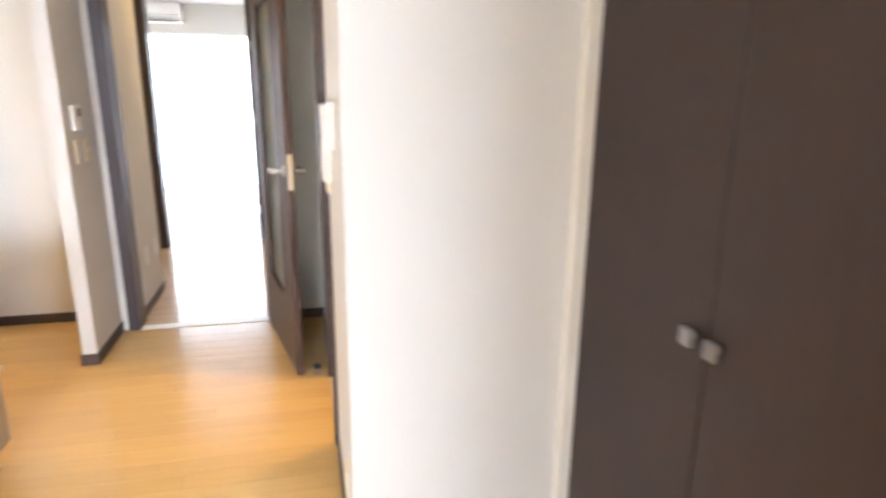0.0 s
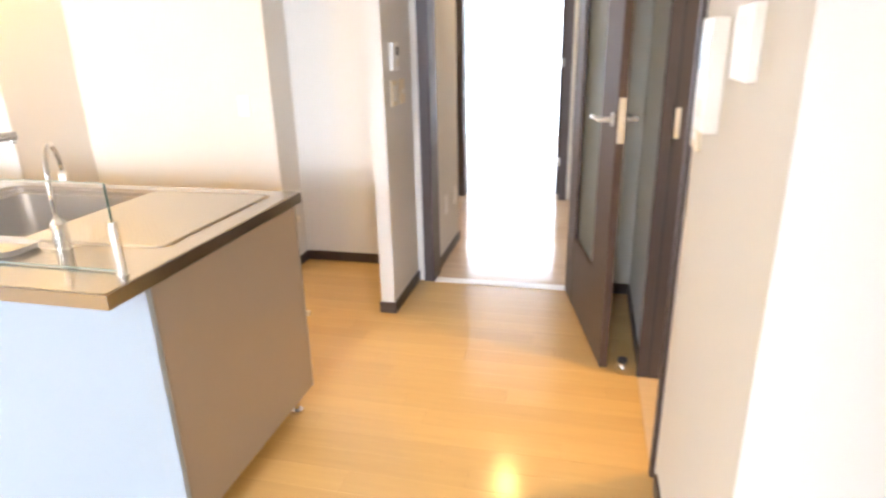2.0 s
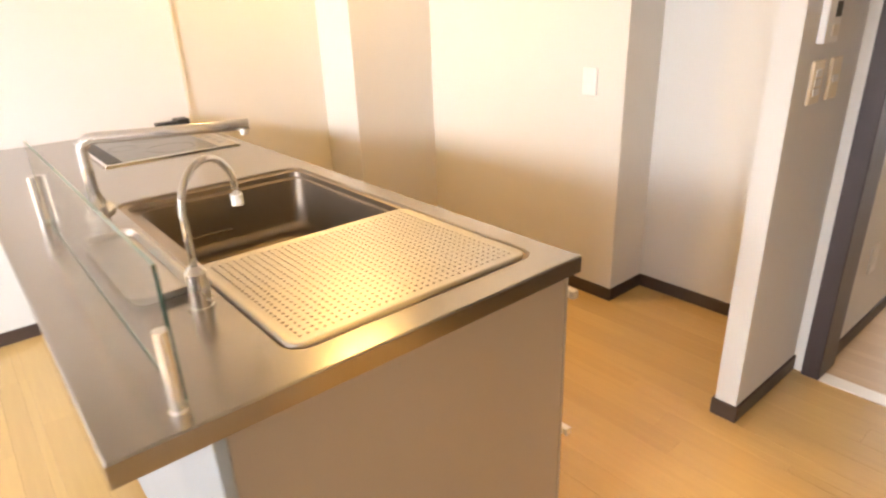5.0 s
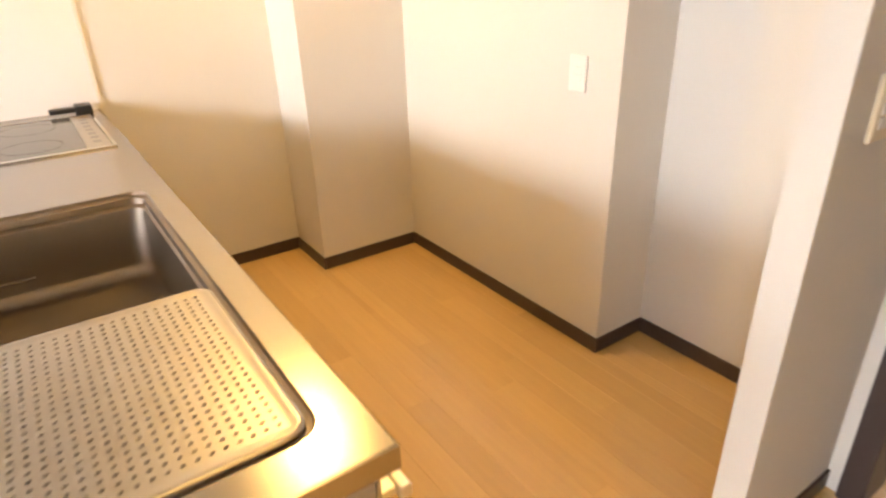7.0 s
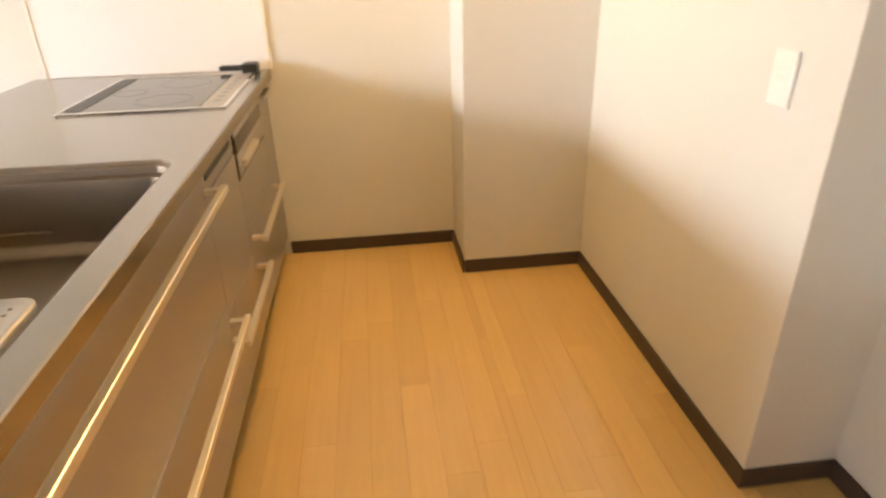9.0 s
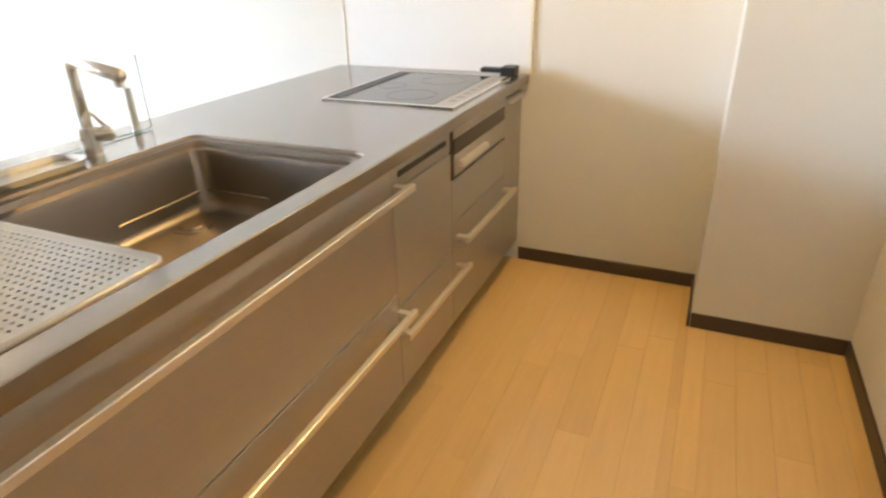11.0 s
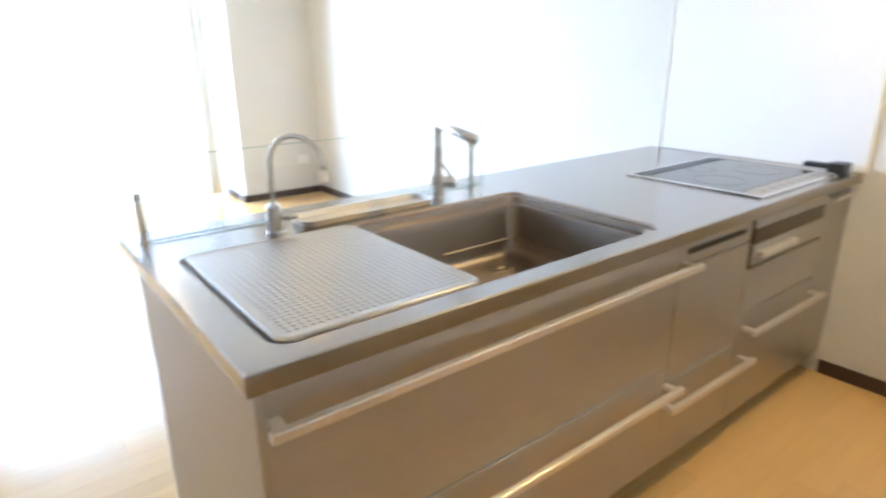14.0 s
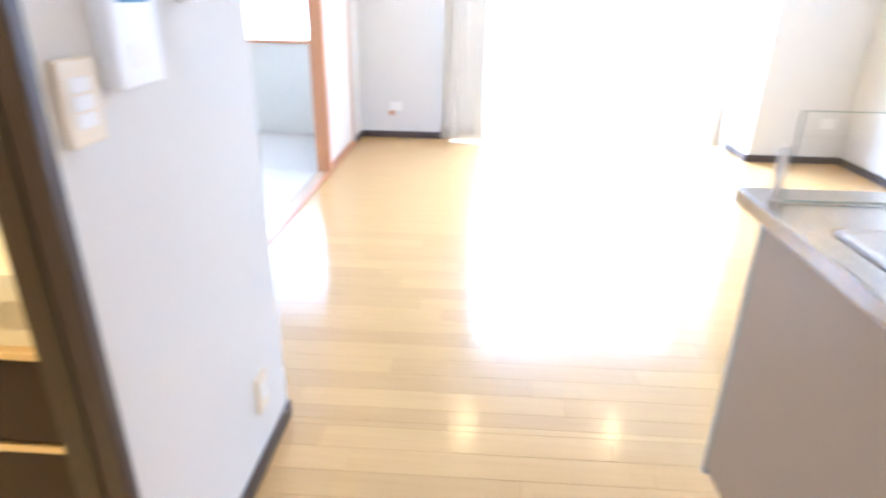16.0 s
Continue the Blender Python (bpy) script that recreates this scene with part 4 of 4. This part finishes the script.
bm = bmesh.new()
tube(bm, [pts[-1], pts[-1] + Vector((0, 0, -0.022))], 0.012, 14)
part("nozzle", bm, M_WHITEPL, pt, "white nozzle")
bm = bmesh.new()
lv = Vector((-0.88, 0.47, 0)).normalized()
b0 = Vector((-0.330, -0.683, CT + 0.045))
tube(bm, [b0 + lv * 0.016, b0 + lv * 0.042, b0 + lv * 0.062], [0.010, 0.011, 0.006], 12)
part("lever", bm, M_CHROME, pt, smooth=True)

# mixer tap
mt = thing("mixer_tap", (-0.905, -0.722, CT), "tall chrome kitchen mixer tap with a long level spout", "tap")
TX, TY = -0.905, -0.722
bm = bmesh.new()
disc(bm, (TX, TY), 0.026, 0.026, CT, CT + 0.006, 24)
disc(bm, (TX, TY), 0.023, 0.023, CT + 0.006, CT + 0.075, 24)
part("body", bm, M_TAP, mt)
sd_ = Vector((0.397, 0.918, 0)).normalized()
e0 = Vector((TX, TY, CT + 0.075))
pts = [e0, e0 + Vector((0, 0, 0.10)), e0 + Vector((0, 0, 0.135))]
cz = e0 + Vector((0, 0, 0.135)) + sd_ * 0.03
for k in range(1, 7):
    a = math.pi / 2 * k / 6
    pts.append(cz - sd_ * 0.03 * math.cos(a) + Vector((0, 0, 0.03 * math.sin(a))))
pts += [cz + sd_ * 0.12 + Vector((0, 0, 0.03)), cz + sd_ * 0.355 + Vector((0, 0, 0.032))]
bm = bmesh.new()
tube(bm, pts, 0.0138, 16)
part("spout", bm, M_TAP, mt, "long chrome spout", smooth=True)
bm = bmesh.new()
tp = pts[-1] - sd_ * 0.014
tube(bm, [tp, tp + Vector((0, 0, -0.024))], 0.0105, 14)
part("aerator", bm, M_TAP, mt)
bm = bmesh.new()
ls = Vector((-0.8, 0.6, 0)).normalized()
l0 = Vector((TX, TY, CT + 0.052))
tube(bm, [l0 - ls * 0.02, l0 + ls * 0.05, l0 + ls * 0.058], [0.020, 0.020, 0.014], 18)
part("cartridge", bm, M_TAP, mt)
bm = bmesh.new()
tube(bm, [l0 + ls * 0.045 + Vector((0, 0, 0.012)), l0 + ls * 0.02 + Vector((0, 0, 0.052)), l0 - ls * 0.005 + Vector((0, 0, 0.068))], [0.006, 0.005, 0.005], 10)
part("lever", bm, M_TAP, mt, smooth=True)

# soap tray
ty_ = thing("sink_tray", (-0.66, -0.745, CT), "long shallow stainless steel tray behind the sink", "tray")
bm = bmesh.new()
tx0, tx1, tY0, tY1 = -0.855, -0.405, -0.778, -0.663
loft(bm, [rrect(tx0 + 0.006, tx1 - 0.006, tY0 + 0.006, tY1 - 0.006, 0.03, CT + 0.0005, 6), rrect(tx0, tx1, tY0, tY1, 0.034, CT + 0.016, 6), rrect(tx0 - 0.003, tx1 + 0.003, tY0 - 0.003, tY1 + 0.003, 0.036, CT + 0.018, 6), rrect(tx0 + 0.006, tx1 - 0.006, tY0 + 0.006, tY1 - 0.006, 0.03, CT + 0.018, 6), rrect(tx0 + 0.012, tx1 - 0.012, tY0 + 0.012, tY1 - 0.012, 0.026, CT + 0.004, 6)], True, True)
part("dish", bm, M_PLATE, ty_, smooth=False)

# ---- floorboards ----
PW, PL = 0.1, 0.909


def plank_bm(x0, x1, y0, y1, ch=0.0005, z=0.0):
    bm = bmesh.new()
    g = 0.0002
    a = [(x0 + g, y0 + g), (x1 - g, y0 + g), (x1 - g, y1 - g), (x0 + g, y1 - g)]
    b = [(x0 + g + ch, y0 + g + ch), (x1 - g - ch, y0 + g + ch), (x1 - g - ch, y1 - g - ch), (x0 + g + ch, y1 - g - ch)]
    loft(bm, [[(*p, z - 0.012) for p in a], [(*p, z - ch) for p in a], [(*p, z) for p in b]], False, True)
    return bm


floor = thing("floor", (0, 0, 0), "glossy honey-coloured wooden strip floor", "floor", kind="structure")
full = None
rest = bmesh.new()
rng = random.Random(7)
count = 0


def area(x0, x1, y0, y1, y_first):
    """Rows of boards along x inside a rectangle, as (x0, x1, y0, y1)."""
    out = []
    k = math.floor((y0 - y_first) / PW)
    while y_first + k * PW < y1 - 1e-6:
        ya, yb = max(y0, y_first + k * PW), min(y1, y_first + (k + 1) * PW)
        off = (k * 0.379 + 0.137 * (k % 3)) % PL
        x = x0 - off
        while x < x1 - 1e-6:
            a, b = max(x0, x), min(x1, x + PL)
            if b - a > 0.004 and yb - ya > 0.004:
                out.append((a, b, ya, yb))
            x += PL
        k += 1
    return out


rows_f = area(XW, XT, YS, YC, 0.03) + area(XW, XE, YC, 0.765, 0.03) + area(-2.06, XE, 0.765, YN, 0.03) + area(-0.772, -0.018, YN, YB, 0.03) + area(0.054, XE, YN, YD, 0.03)
for a, b, ya, yb in rows_f:
    near = ya > -2.7 and not (b < -0.1 and -0.75 < ya < -0.1)
    if near and count < 300:
        count += 1
        if abs(b - a - PL) < 1e-4 and abs(yb - ya - PW) < 1e-4:
            if full is None:
                full = bpy.data.meshes.new("floorboard")
                bm = plank_bm(0, PL, 0, PW)
                bmesh.ops.recalc_face_normals(bm, faces=bm.faces)
                bm.to_mesh(full)
                bm.free()
                full.materials.append(M_FLOOR)
            o = new("floorboard", full)
            o.location = (a, ya, 0)
            o.parent = floor
        else:
            bm = plank_bm(0, b - a, 0, yb - ya)
            o = part("floorboard", bm, M_FLOOR)
            o.location = (a, ya, 0)
            o.parent = floor
    else:
        m_ = plank_bm(a, b, ya, yb)
        tmp = bpy.data.meshes.new("tmp")
        m_.to_mesh(tmp)
        m_.free()
        rest.from_mesh(tmp)
        bpy.data.meshes.remove(tmp)
ro = part("far_floorboards", rest, M_FLOOR, floor)
ro["kind"] = "stuff"
hall = thing("floor_hall", (0, 0, 0), "pale glossy wooden floor of the hall", "floor", kind="structure")
for a, b, ya, yb in area(0.054, 1.20, YD, 1.6, 0.03) + area(0.054, 1.34, 1.6, 2.12, 0.03) + area(-0.8, 1.34, 2.12, YF + 0.12, 0.03) + area(-1.5, 2.0, YF + 0.12, YR, 0.03):
    o = part("floorboard", plank_bm(0, b - a, 0, yb - ya), M_HALLFLOOR)
    o.location = (a, ya, 0)
    o.parent = hall
tagged(part("floor_washroom", boxes((XE + 0.001, 2.9, YC + 0.12, YD, -0.012, 0.0), (XE + 0.07, 2.9, YD + 0.001, 1.52, -0.012, 0.0)), M_TRIM), "cream vinyl washroom floor", "floor", kind="structure")
